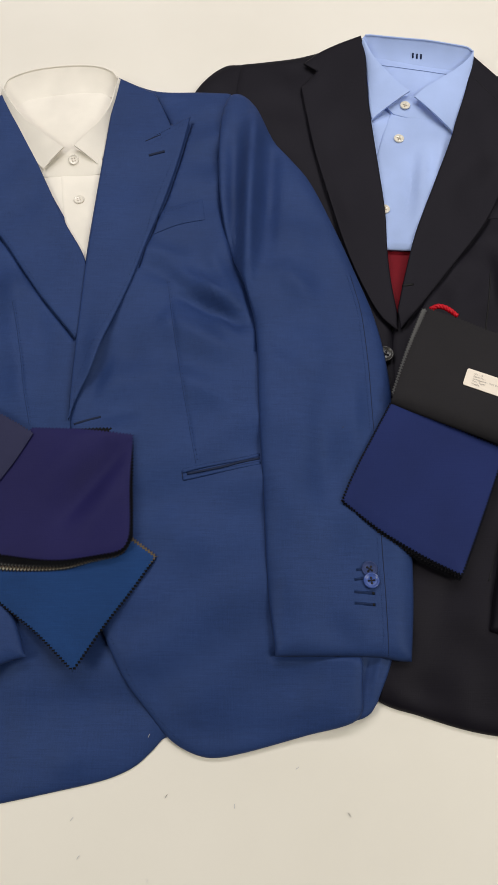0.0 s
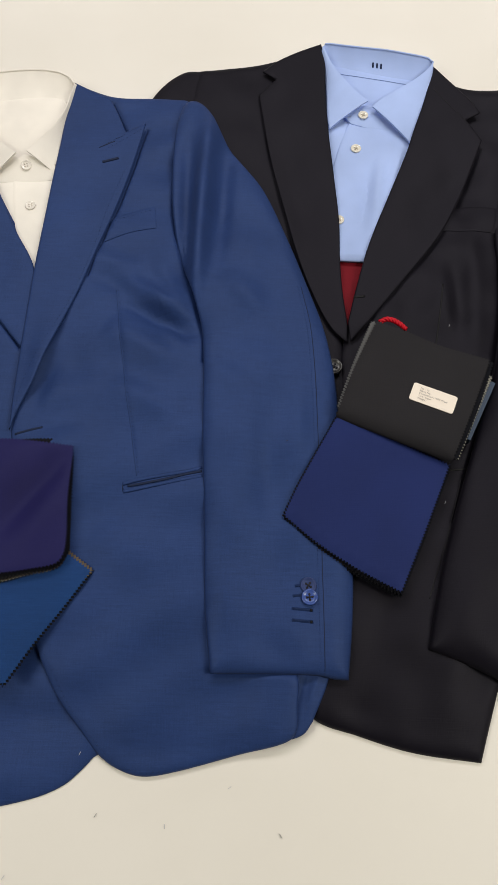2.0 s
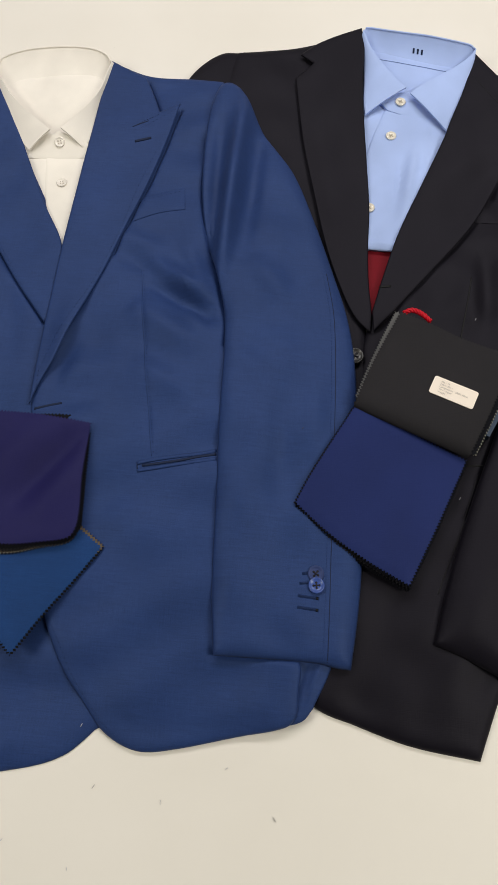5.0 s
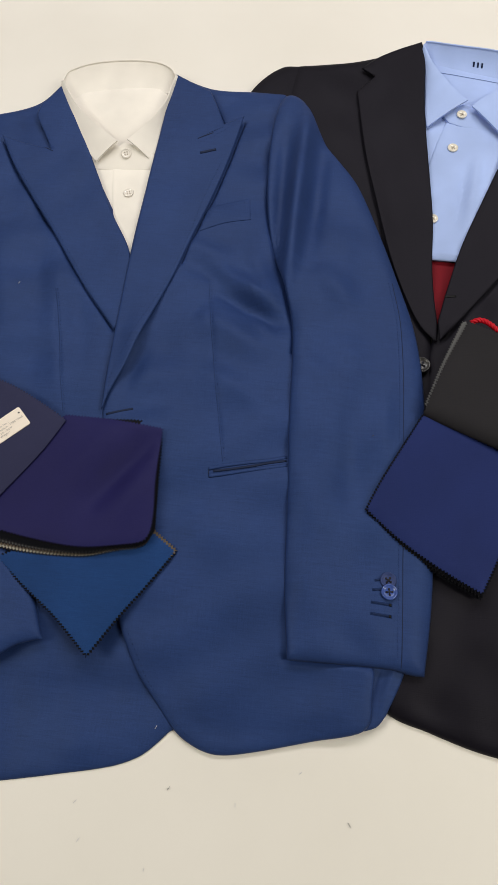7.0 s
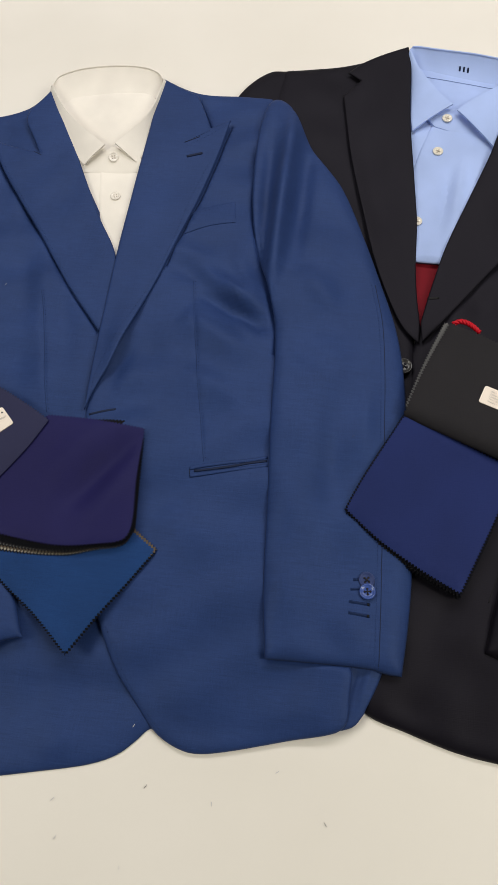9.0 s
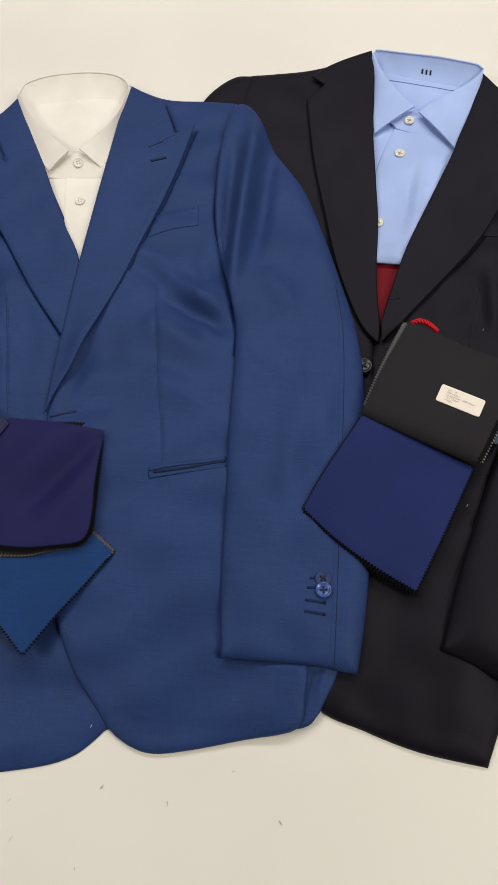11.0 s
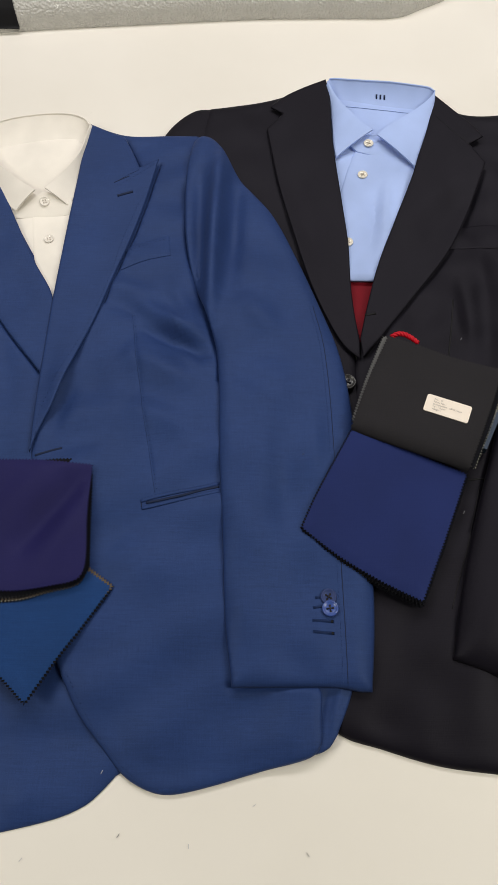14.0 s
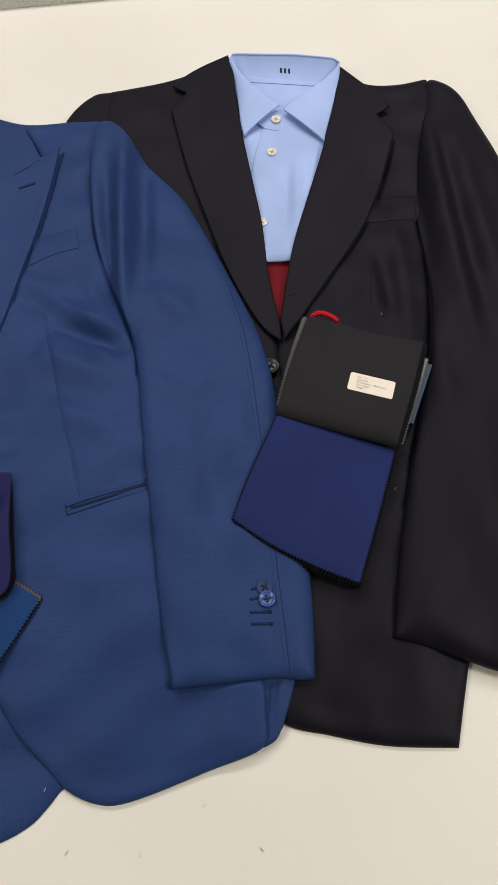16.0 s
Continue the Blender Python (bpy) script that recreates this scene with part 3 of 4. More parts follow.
seam("gorge_seam", [(0.290, 0.385, 0.024), (0.274, 0.406, 0.024), (0.255, 0.434, 0.024)], BLACK_LINE, black, 0.0004, on=(bk_lr,))
panel("pocket_welt", [(0.264, 0.272, 1), (0.289, 0.270), (0.317, 0.266, 1), (0.310, 0.233, 1), (0.283, 0.234), (0.243, 0.237, 1),
    (0.251, 0.257)], BLACK, black, resting(bk_fr, 0.0011), 0.0005, 0.002, wave=0, thin=0.0012)
seam("dart", [(0.246, 0.160, 0.015), (0.241, 0.129, 0.015), (0.234, 0.087, 0.015)], BLACK_LINE, black, 0.0008, on=(bk_fr,))
BH = [(0.149, 0.141, 0.017), (0.161, 0.143, 0.017)]
seam("side_seam", [(0.247, -0.060, 0.012), (0.238, -0.089, 0.012), (0.224, -0.132, 0.012), (0.207, -0.178, 0.012)], BLACK_LINE, black, 0.0005, on=(bk_fr,))
seam("pocket_mouth", [(0.233, -0.053, 0.013), (0.244, -0.052, 0.013), (0.257, -0.050, 0.013)], BLACK_LINE, black, 0.0011, on=(bk_fr,))
seam("buttonhole", BH, BLACK_LINE, black, 0.0015, on=(bk_lr,))
BB = [(0.128, 0.059, 0.015)]
button("front_button", (BB[0][0] - 0.0022, BB[0][1] - 0.001, 0.0135), 0.0092, BUTTON_BLACK, HOLE, black, label="glossy black front button")
for k, p in enumerate([(0.325, -0.197, 0.025), (0.322, -0.209, 0.025), (0.318, -0.220, 0.025)]):
    button("cuff_button", (p[0], p[1], lay([p], (bk_sr,))[0][2] - 0.0002 + 0.0005 * k), 0.0078, BUTTON_GREY, HOLE, black, (0.12, 0.0), 0.5 * k, "dark grey horn cuff button")
CH = [(0.313, -0.194, 0.024), (0.323, -0.200, 0.024), (0.309, -0.205, 0.024), (0.320, -0.212, 0.024),
    (0.305, -0.214, 0.024), (0.316, -0.222, 0.024), (0.304, -0.225, 0.024), (0.315, -0.230, 0.024)]
for k in range(4):
    seam("cuff_buttonhole", [CH[2 * k], CH[2 * k + 1]], BLACK_LINE, black, 0.0008, on=(bk_sr,))

# ---- pale blue shirt inside the black jacket ----
shirt = empty("dress_shirt", (0.19, 0.35, 0.01), "pale blue twill dress shirt with spread collar inside black jacket", "shirt", "folded dress shirts")
bs_f = panel("front", [(0.126, 0.503, 1), (0.172, 0.478), (0.228, 0.466), (0.260, 0.473, 1), (0.256, 0.408), (0.229, 0.318),
    (0.198, 0.248), (0.171, 0.194, 1), (0.153, 0.193), (0.125, 0.194, 1), (0.125, 0.286), (0.125, 0.403)], BLUE_SHIRT, shirt, slope(0.0140, 0.18, 0.3, 0, 0.01), 0.002, 0.006, 0.004, seed=11, wave=0.0012, wave_size=0.05,
      folds=[(0.19, 0.33, 0.185, 0.2, 0.008, 0.003)])
seam("collar_fold", [*[(0.123, 0.502, 0.026), (0.1251, 0.5089, 0.0273), (0.1312, 0.5078, 0.0286), (0.1595, 0.5011, 0.0306),
    (0.2017, 0.4945, 0.0312), (0.2359, 0.4865, 0.0312), (0.2507, 0.4836, 0.0299), (0.2565, 0.4787, 0.0286)][1:]], BLUE_SHIRT, shirt, 0.0012, -0.0004, 1.0)
bs_band = loft("collar_band", [(0.123, 0.502, 0.026), (0.1251, 0.5089, 0.0273), (0.1312, 0.5078, 0.0286), (0.1595, 0.5011, 0.0306),
    (0.2017, 0.4945, 0.0312), (0.2359, 0.4865, 0.0312), (0.2507, 0.4836, 0.0299), (0.2565, 0.4787, 0.0286)], [(0.129, 0.480, 0.015), (0.142, 0.472, 0.015), (0.151, 0.470, 0.014), (0.167, 0.467, 0.014),
    (0.198, 0.461, 0.014), (0.220, 0.455, 0.014), (0.236, 0.453, 0.015), (0.252, 0.455, 0.015)], BLUE_SHIRT, shirt, bulge=-0.004)
seam("band_seam", [(0.142, 0.4720, 0.0158), (0.167, 0.4665, 0.0148), (0.198, 0.4605, 0.0148), (0.220, 0.4550, 0.0148), (0.240, 0.4525, 0.0155)], SHIRT_SEAM, shirt, 0.0005, 0.0003, on=(bs_f, bs_band))
bs_p = panel("placket", [(0.156, 0.399, 1), (0.247, 0.384, 1), (0.228, 0.314), (0.198, 0.245), (0.170, 0.190, 1), (0.127, 0.192, 1),
    (0.126, 0.299), (0.134, 0.333), (0.147, 0.378)], BLUE_SHIRT, shirt, slope(0.0162, 0.16, 0.33, 0, 0.012), 0.0018, 0.007, 0.0125, seed=12, wave=0.0009, wave_size=0.04,
      folds=[(0.190, 0.345, 0.172, 0.215, 0.008, 0.0065), (0.209, 0.352, 0.190, 0.25, 0.008, 0.0055), (0.176, 0.33, 0.163, 0.24, 0.007, -0.003), (0.200, 0.34, 0.186, 0.26, 0.006, -0.003), (0.135, 0.199, 0.170, 0.197, 0.004, 0.002), (0.224, 0.352, 0.205, 0.285, 0.008, -0.003)])
bs_s = panel("collar_stand", [(0.146, 0.397, 1), (0.163, 0.410), (0.175, 0.413), (0.186, 0.410), (0.197, 0.397), (0.215, 0.379, 1),
    (0.201, 0.375), (0.178, 0.380), (0.155, 0.387, 1)], BLUE_SHIRT, shirt, slope(0.0166, 0.18, 0.377, 0, 0.14), 0.0004, 0.003, 0.012, seed=13, wave=0.0003)
loft("collar_leaf", [(0.1222, 0.5032, 0.0292), (0.1243, 0.4962, 0.0292), (0.1333, 0.4711, 0.0292), (0.1473, 0.4471, 0.0292),
    (0.1624, 0.4250, 0.0292), (0.1743, 0.4126, 0.0286)], [(0.120, 0.495, 0.024), (0.124, 0.462, 0.021), (0.126, 0.427, 0.021), (0.126, 0.398, 0.020),
    (0.128, 0.377, 0.0195)], BLUE_SHIRT, shirt, bulge=0.0022, thick=0.0020)
loft("collar_leaf", [(0.2569, 0.4780, 0.0306), (0.2518, 0.4670, 0.0306), (0.2337, 0.4485, 0.0299), (0.2116, 0.4314, 0.0299),
    (0.1924, 0.4170, 0.0292), (0.1793, 0.4036, 0.0286)], [(0.256, 0.461, 0.026), (0.249, 0.430, 0.024), (0.241, 0.399, 0.021), (0.235, 0.372, 0.020),
    (0.228, 0.349, 0.0195)], BLUE_SHIRT, shirt, bulge=0.0022, thick=0.0020)
for k, p in enumerate([(0.169, 0.398, 0.022), (0.159, 0.349, 0.018), (0.136, 0.245, 0.017)]):
    button("button", (p[0], p[1], lay([p], (bs_f, bs_p, bs_s))[0][2]), 0.0062, BUTTON_PEARL, PALE_THREAD, shirt, label="cream pearl shirt button")
for p in lay([(0.185, 0.482, 0.026), (0.190, 0.481, 0.026), (0.195, 0.480, 0.026)], (bs_band,)):
    bm = bmesh.new()
    tube_bm(bm, [(p[0] - 0.0003, p[1] + d, p[2] + 0.0006 + 0.75 * d) for d in (-0.0023, 0.0, 0.0023)], 0.0011, 8, 0.35)
    part("embroidery", bm, NAVY_THREAD_AND_SHADE, shirt, "small dark embroidered bar")

# ---- blue jacket ----
blue = empty("suit_jacket", (-0.1, 0.05, 0.0), "royal blue wool suit jacket with wide peak lapels, unbuttoned", "jacket", "laid-out suit jackets")


def puff(x, y):
    """Fullest at the waist, flat towards hem and chest; a bulge added for the shading."""
    return 0.0055 * np.exp(-((y + 0.03) / 0.13) ** 2) * (1 - 0.7 * smooth01((x - 0.02) / 0.06))


def bl_level(x, y):
    return puff(x, y) + 0.0245 - 0.0170 * smooth01((-0.18 - y) / 0.15) - 0.003 * smooth01((y - 0.33) / 0.1) + 0.0050 * smooth01((x - 0.03) / 0.04) * smooth01((-0.15 - y) / 0.1)


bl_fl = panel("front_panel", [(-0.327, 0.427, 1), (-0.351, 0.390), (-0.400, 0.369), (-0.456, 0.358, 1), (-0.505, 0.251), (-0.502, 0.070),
    (-0.443, -0.147), (-0.397, -0.291), (-0.346, -0.385, 1), (-0.277, -0.378), (-0.228, -0.369), (-0.180, -0.359),
    (-0.133, -0.348), (-0.110, -0.338), (-0.096, -0.326), (-0.087, -0.316, 1), (-0.080, -0.312, 1),
    (-0.085, -0.222), (-0.119, -0.089), (-0.173, -0.001), (-0.192, 0.093), (-0.199, 0.172), (-0.260, 0.292),
    (-0.301, 0.376)], BLUE, blue, lambda x, y: np.maximum(bl_level(x, y) - 0.0035 - 0.003 * smooth01((-0.12 - y) / 0.1), 0.0045), 0.0033, 0.012, 0.0006, seed=21, wave=0.0026, wave_size=0.055, grooves=[([(-0.1980, 0.0705), (-0.2440, 0.1280), (-0.2890, 0.1930), (-0.3260, 0.2430), (-0.3560, 0.2860), (-0.3770, 0.3230)], 0.0020, -0.0036)],
      folds=[(-0.30, 0.25, -0.25, 0.05, 0.016, 0.006), (-0.345, 0.2, -0.31, 0.0, 0.016, 0.006), (-0.32, 0.28, -0.27, 0.14, 0.012, -0.005),
             (-0.25, 0.06, -0.23, -0.04, 0.014, 0.004), (-0.28, -0.2, -0.2, -0.24, 0.025, 0.004), (-0.269, 0.115, -0.232, -0.030, 0.0030, -0.0013)])
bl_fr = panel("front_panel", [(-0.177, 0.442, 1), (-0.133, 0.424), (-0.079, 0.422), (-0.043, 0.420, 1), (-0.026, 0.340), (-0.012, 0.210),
    (0.016, 0.085), (0.026, -0.050), (0.042, -0.150), (0.074, -0.220), (0.0870, -0.2480), (0.0870, -0.2710), (0.0860, -0.2920),
    (0.077, -0.301), (0.039, -0.311), (-0.017, -0.326), (-0.044, -0.330), (-0.064, -0.325), (-0.082, -0.314),
    (-0.101, -0.293), (-0.119, -0.272), (-0.133, -0.249), (-0.147, -0.218), (-0.164, -0.157), (-0.177, -0.096),
    (-0.193, -0.023, 1), (-0.195, 0.069), (-0.197, 0.169), (-0.193, 0.275), (-0.187, 0.383)], BLUE, blue, bl_level, 0.0036, 0.010, 0.0006, seed=22, wave=0.0024, wave_size=0.055, grooves=[([(0.010, -0.2465), (0.054, -0.2455), (0.088, -0.2455)], 0.0030, -0.0035), ([(-0.1115, 0.3580), (-0.1225, 0.3845), (-0.1335, 0.4080)], 0.0018, -0.0032), ([(-0.1380, 0.1600), (-0.1300, 0.1925), (-0.1165, 0.2395), (-0.1050, 0.2855), (-0.0965, 0.3265), (-0.0895, 0.3660)], 0.0017, -0.0034), ([(-0.0504, 0.3200), (-0.0484, 0.2420), (-0.0384, 0.1890), (-0.0224, 0.1390), (-0.0084, 0.0850), (-0.0064, 0.0550)], 0.0030, -0.0040)], step=0.005,
      folds=[(-0.160, 0.075, -0.176, -0.010, 0.011, -0.006), (-0.10, 0.155, -0.025, 0.105, 0.010, 0.009), (-0.095, 0.125, -0.02, 0.085, 0.008, -0.010), (-0.07, 0.150, -0.035, 0.095, 0.006, 0.003), (-0.06, 0.115, -0.03, 0.07, 0.006, 0.004), (-0.11, 0.10, -0.03, 0.045, 0.018, 0.009),
             (-0.10, 0.03, -0.03, -0.01, 0.014, 0.004), (-0.06, 0.18, -0.03, 0.11, 0.010, 0.006), (-0.14, 0.19, -0.08, 0.165, 0.012, 0.004),
             (-0.13, 0.16, -0.07, 0.13, 0.010, -0.004), (-0.155, 0.10, -0.13, 0.02, 0.018, -0.004), (-0.10, -0.12, -0.04, -0.17, 0.03, 0.005),
             (-0.05, 0.34, -0.06, 0.27, 0.014, -0.004), (-0.14, -0.02, -0.12, -0.10, 0.02, 0.004), (-0.105, 0.142, -0.085, 0.028, 0.0030, -0.0013), (-0.085, 0.028, -0.066, -0.069, 0.0030, -0.0013)])
panel("sleeve", [(-0.499, 0.346), (-0.521, 0.322), (-0.528, 0.184), (-0.503, 0.008), (-0.445, -0.126), (-0.335, -0.247),
    (-0.285, -0.291, 1), (-0.245, -0.268), (-0.231, -0.258), (-0.208, -0.250, 1), (-0.226, -0.211),
    (-0.273, -0.151), (-0.340, -0.019), (-0.398, 0.131), (-0.426, 0.248), (-0.464, 0.325)], BLUE, blue, lambda x, y: 0.031 - 0.002 * smooth01((-0.15 - y) / 0.1), 0.007, 0.018, 0.010, seed=23, tuck=0.008)
panel("back_panel", [(0.055, -0.150, 1), (0.119, -0.150, 1), (0.119, -0.203), (0.115, -0.246), (0.100, -0.284, 1), (0.091, -0.295), (0.075, -0.297), (0.058, -0.260)],
      BLUE, blue, lambda x, y: 0.0142 - 0.05 * np.clip(-0.22 - y, 0, 0.1), 0.002, 0.006, 0.0006, seed=27, wave=0.0006,
      folds=[(0.108, -0.235, 0.094, -0.280, 0.0035, 0.0024), (0.098, -0.235, 0.086, -0.275, 0.004, -0.0014)])
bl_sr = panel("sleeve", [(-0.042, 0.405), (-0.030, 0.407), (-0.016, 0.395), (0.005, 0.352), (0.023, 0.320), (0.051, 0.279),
    (0.079, 0.211), (0.099, 0.154), (0.115, 0.105), (0.124, 0.060), (0.129, 0.009), (0.134, -0.068),
    (0.138, -0.150), (0.136, -0.201), (0.131, -0.250, 1), (0.120, -0.250), (0.103, -0.247), (0.054, -0.247),
    (0.011, -0.248, 1), (0.004, -0.190), (-0.000, -0.111), (-0.005, -0.024), (-0.010, 0.085), (-0.024, 0.139),
    (-0.040, 0.189), (-0.050, 0.242), (-0.054, 0.299), (-0.054, 0.350), (-0.050, 0.386)], BLUE, blue, lambda x, y: puff(x, y) + 0.034 - 0.07 * np.clip(x - 0.0, -0.05, 0.2), 0.009, 0.022, 0.007, seed=24, wave=0.0020, wave_size=0.055, step=0.005, tuck=0.008,
      folds=[(-0.013, 0.38, -0.022, 0.10, 0.009, 0.016), (-0.038, 0.36, -0.031, 0.13, 0.009, -0.012), (0.009, 0.36, 0.001, 0.16, 0.011, -0.011),
             (0.04, 0.22, 0.03, 0.12, 0.016, 0.004), (0.035, 0.08, 0.045, -0.1, 0.03, 0.004), (0.01, 0.16, 0.05, 0.11, 0.014, 0.005),
             (0.0, 0.07, 0.055, 0.03, 0.014, -0.003), (0.055, 0.0, 0.06, -0.12, 0.017, -0.0065), (0.09, 0.03, 0.085, -0.05, 0.010, 0.003),
             (0.02, -0.02, 0.025, -0.2, 0.012, 0.002), (0.06, -0.2, 0.10, -0.23, 0.012, 0.002)])
bl_ll = panel("lapel", [(-0.321, 0.411, 1), (-0.294, 0.363), (-0.256, 0.284), (-0.225, 0.221), (-0.196, 0.167), (-0.189, 0.110),
    (-0.196, 0.068, 1), (-0.244, 0.128), (-0.289, 0.193), (-0.326, 0.243), (-0.356, 0.286), (-0.379, 0.327, 1),
    (-0.352, 0.318), (-0.315, 0.310, 1), (-0.328, 0.334), (-0.342, 0.360), (-0.341, 0.376, 1), (-0.329, 0.395)], BLUE, blue, lambda x, y: puff(x, y) + 0.0246 + 0.005 * smooth01((y - 0.2) / 0.2), 0.0012, 0.004, seed=25, wave=0.0009, thin=0.0024, tuck=0.001)
bl_lr = panel("lapel", [(-0.180, 0.434, 1), (-0.184, 0.390), (-0.187, 0.336), (-0.191, 0.269), (-0.195, 0.163), (-0.195, 0.079),
    (-0.194, 0.008), (-0.1925, -0.027, 1), (-0.1885, -0.010), (-0.1835, 0.006), (-0.1755, 0.027), (-0.1655, 0.066), (-0.156, 0.098), (-0.142, 0.145), (-0.130, 0.192),
    (-0.1165, 0.239), (-0.1050, 0.285), (-0.0965, 0.326), (-0.089, 0.371, 1), (-0.112, 0.357, 1), (-0.123, 0.384),
    (-0.134, 0.408, 1), (-0.156, 0.420)], BLUE, blue, lambda x, y: puff(x, y) + 0.0278 + 0.0035 * smooth01((y - 0.2) / 0.2) + 0.0050 * smooth01((x + 0.190) / 0.02) * np.exp(-((y - 0.045) / 0.05) ** 2), 0.0012, 0.004, seed=26, wave=0.0009, thin=0.0024, tuck=0.001)
bl_pw = panel("pocket_welt", [(-0.1195, 0.2340, 1), (-0.101, 0.243), (-0.071, 0.253, 1), (-0.067, 0.222, 1), (-0.097, 0.215),
    (-0.1235, 0.2035, 1)], BLUE, blue, resting(bl_fr, 0.0011), 0.0005, 0.002, wave=0, thin=0.0012)
HIP, HIP_LO, HIP_MID = [(-0.078, -0.079, 0.025), (-0.064, -0.075, 0.025), (-0.043, -0.070, 0.025), (-0.021, -0.065, 0.025),
    (-0.004, -0.060, 0.025)], [(-0.077, -0.086, 0.025), (-0.063, -0.083, 0.025), (-0.042, -0.078, 0.025), (-0.021, -0.073, 0.025),
    (-0.003, -0.069, 0.025)], [(-0.073, -0.081, 0.025), (-0.058, -0.078, 0.025), (-0.037, -0.073, 0.025), (-0.021, -0.068, 0.025),
    (-0.004, -0.064, 0.025)]
seam("pocket_jetting", HIP, BLUE, blue, 0.0020, 0.0, 0.5, on=(bl_fr,))
seam("pocket_jetting", HIP_LO, BLUE, blue, 0.0020, 0.0, 0.5, on=(bl_fr,))
# Dark strip laid in the pocket opening to stand for its shade.
seam("pocket_mouth", HIP_MID, NAVY_THREAD_AND_SHADE, blue, 0.0013, 0.0004, 0.5, on=(bl_fr,))
seam("pocket_jetting", [HIP[0], HIP_LO[0]], NAVY_THREAD_AND_SHADE, blue, 0.0006, on=(bl_fr,))
DART, DART_FAR = [(-0.105, 0.142, 0.025), (-0.096, 0.088, 0.025), (-0.085, 0.028, 0.025), (-0.074, -0.028, 0.025),
    (-0.065, -0.071, 0.025)], [(-0.269, 0.115, 0.021), (-0.257, 0.071, 0.021), (-0.244, 0.017, 0.021), (-0.232, -0.030, 0.021)]
for line, cloths in ((DART, (bl_fr,)), (DART_FAR, (bl_fl,))):
    # Thin darker ribbon in place of the shade in the dart's groove.
    seam("dart", line, BLUE_SHADE, blue, 0.00034, 0.0, 0.3, on=cloths)
    stitches("dart_stitching", shift3(line, 0.0022), BLUE_SHADE, blue, pitch=0.0050, length=0.0016, r=0.00022, on=cloths)
seam("sleeve_seam", [(0.092, 0.148, 0.029), (0.102, 0.093, 0.029), (0.106, 0.028, 0.029), (0.108, -0.074, 0.029),
    (0.109, -0.155, 0.029), (0.110, -0.246, 0.029)], NAVY_THREAD_AND_SHADE, blue, 0.0004, on=(bl_sr,))
stitches("sleeve_stitching", shift3([(0.092, 0.148, 0.029), (0.102, 0.093, 0.029), (0.106, 0.028, 0.029), (0.108, -0.074, 0.029),
    (0.109, -0.155, 0.029), (0.110, -0.246, 0.029)], -0.004), BLUE, blue, r=0.00018, on=(bl_sr,))
seam("lapel_buttonhole", [(-0.135, 0.311, 0.031), (-0.117, 0.317, 0.031)], NAVY_THREAD_AND_SHADE, blue, 0.0019, on=(bl_lr,))
seam("front_buttonhole", [(-0.187, -0.030, 0.025), (-0.172, -0.025, 0.025), (-0.161, -0.022, 0.025)], NAVY_THREAD_AND_SHADE, blue, 0.0013, on=(bl_fr,))
stitches("gorge_stitching", [(-0.139, 0.332, 0.034), (-0.126, 0.342, 0.034), (-0.112, 0.352, 0.034)], NAVY_THREAD_AND_SHADE, blue, on=(bl_lr,))
seam("gorge_seam", [(-0.1405, 0.3315, 0.031), (-0.1310, 0.3370, 0.031), (-0.1230, 0.3415, 0.031)], NAVY_THREAD_AND_SHADE, blue, 0.0007, on=(bl_lr,))
seam("gorge_seam", [(-0.322, 0.311, 0.031), (-0.312, 0.306, 0.031)], NAVY_THREAD_AND_SHADE, blue, 0.0006, on=(bl_ll,))
for pts, cloths in (([(-0.189, -0.006, 0.031), (-0.189, 0.014, 0.031), (-0.175, 0.063, 0.031), (-0.152, 0.125, 0.031),
    (-0.134, 0.193, 0.031), (-0.123, 0.248, 0.031), (-0.109, 0.299, 0.031)], (bl_lr,)), ([(-0.130, 0.331, 0.032), (-0.112, 0.345, 0.032), (-0.092, 0.362, 0.032)], (bl_lr,)), ([(-0.370, 0.317, 0.029), (-0.350, 0.283, 0.029), (-0.320, 0.241, 0.029), (-0.283, 0.191, 0.029),
    (-0.238, 0.126, 0.029)], (bl_ll,)), ([(-0.135, -0.233, 0.022), (-0.124, -0.252, 0.022), (-0.111, -0.274, 0.022), (-0.093, -0.296, 0.022),
    (-0.077, -0.312, 0.022), (-0.061, -0.322, 0.022), (-0.042, -0.327, 0.022), (-0.017, -0.323, 0.022)], (bl_fr,)), ([(-0.124, 0.227, 0.027), (-0.100, 0.238, 0.027), (-0.073, 0.248, 0.027)], (bl_pw,))):
    stitches("pick_stitching", pts, BLUE_SHADE, blue, pitch=0.0050, length=0.0016, r=0.00019, on=cloths)
CB = lay([(0.096, -0.171, 0.031), (0.097, -0.182, 0.031)], (bl_sr,))
button("cuff_button", (CB[0][0], CB[0][1], CB[0][2] - 0.0002), 0.0074, BUTTON_SMOKE, HOLE, blue, (0.02, 0.03), 0.2, "smoky blue-grey horn cuff button")
button("cuff_button", (CB[1][0], CB[1][1], CB[1][2] + 0.0012), 0.0074, BUTTON_BLUE, HOLE, blue, (-0.08, 0.03), 0.9, "glossy blue horn cuff button")
CH = [(0.084, -0.172, 0.030), (0.103, -0.169, 0.030), (0.082, -0.181, 0.030), (0.103, -0.178, 0.030),
    (0.081, -0.192, 0.030), (0.100, -0.193, 0.030), (0.081, -0.202, 0.030), (0.100, -0.203, 0.030)]
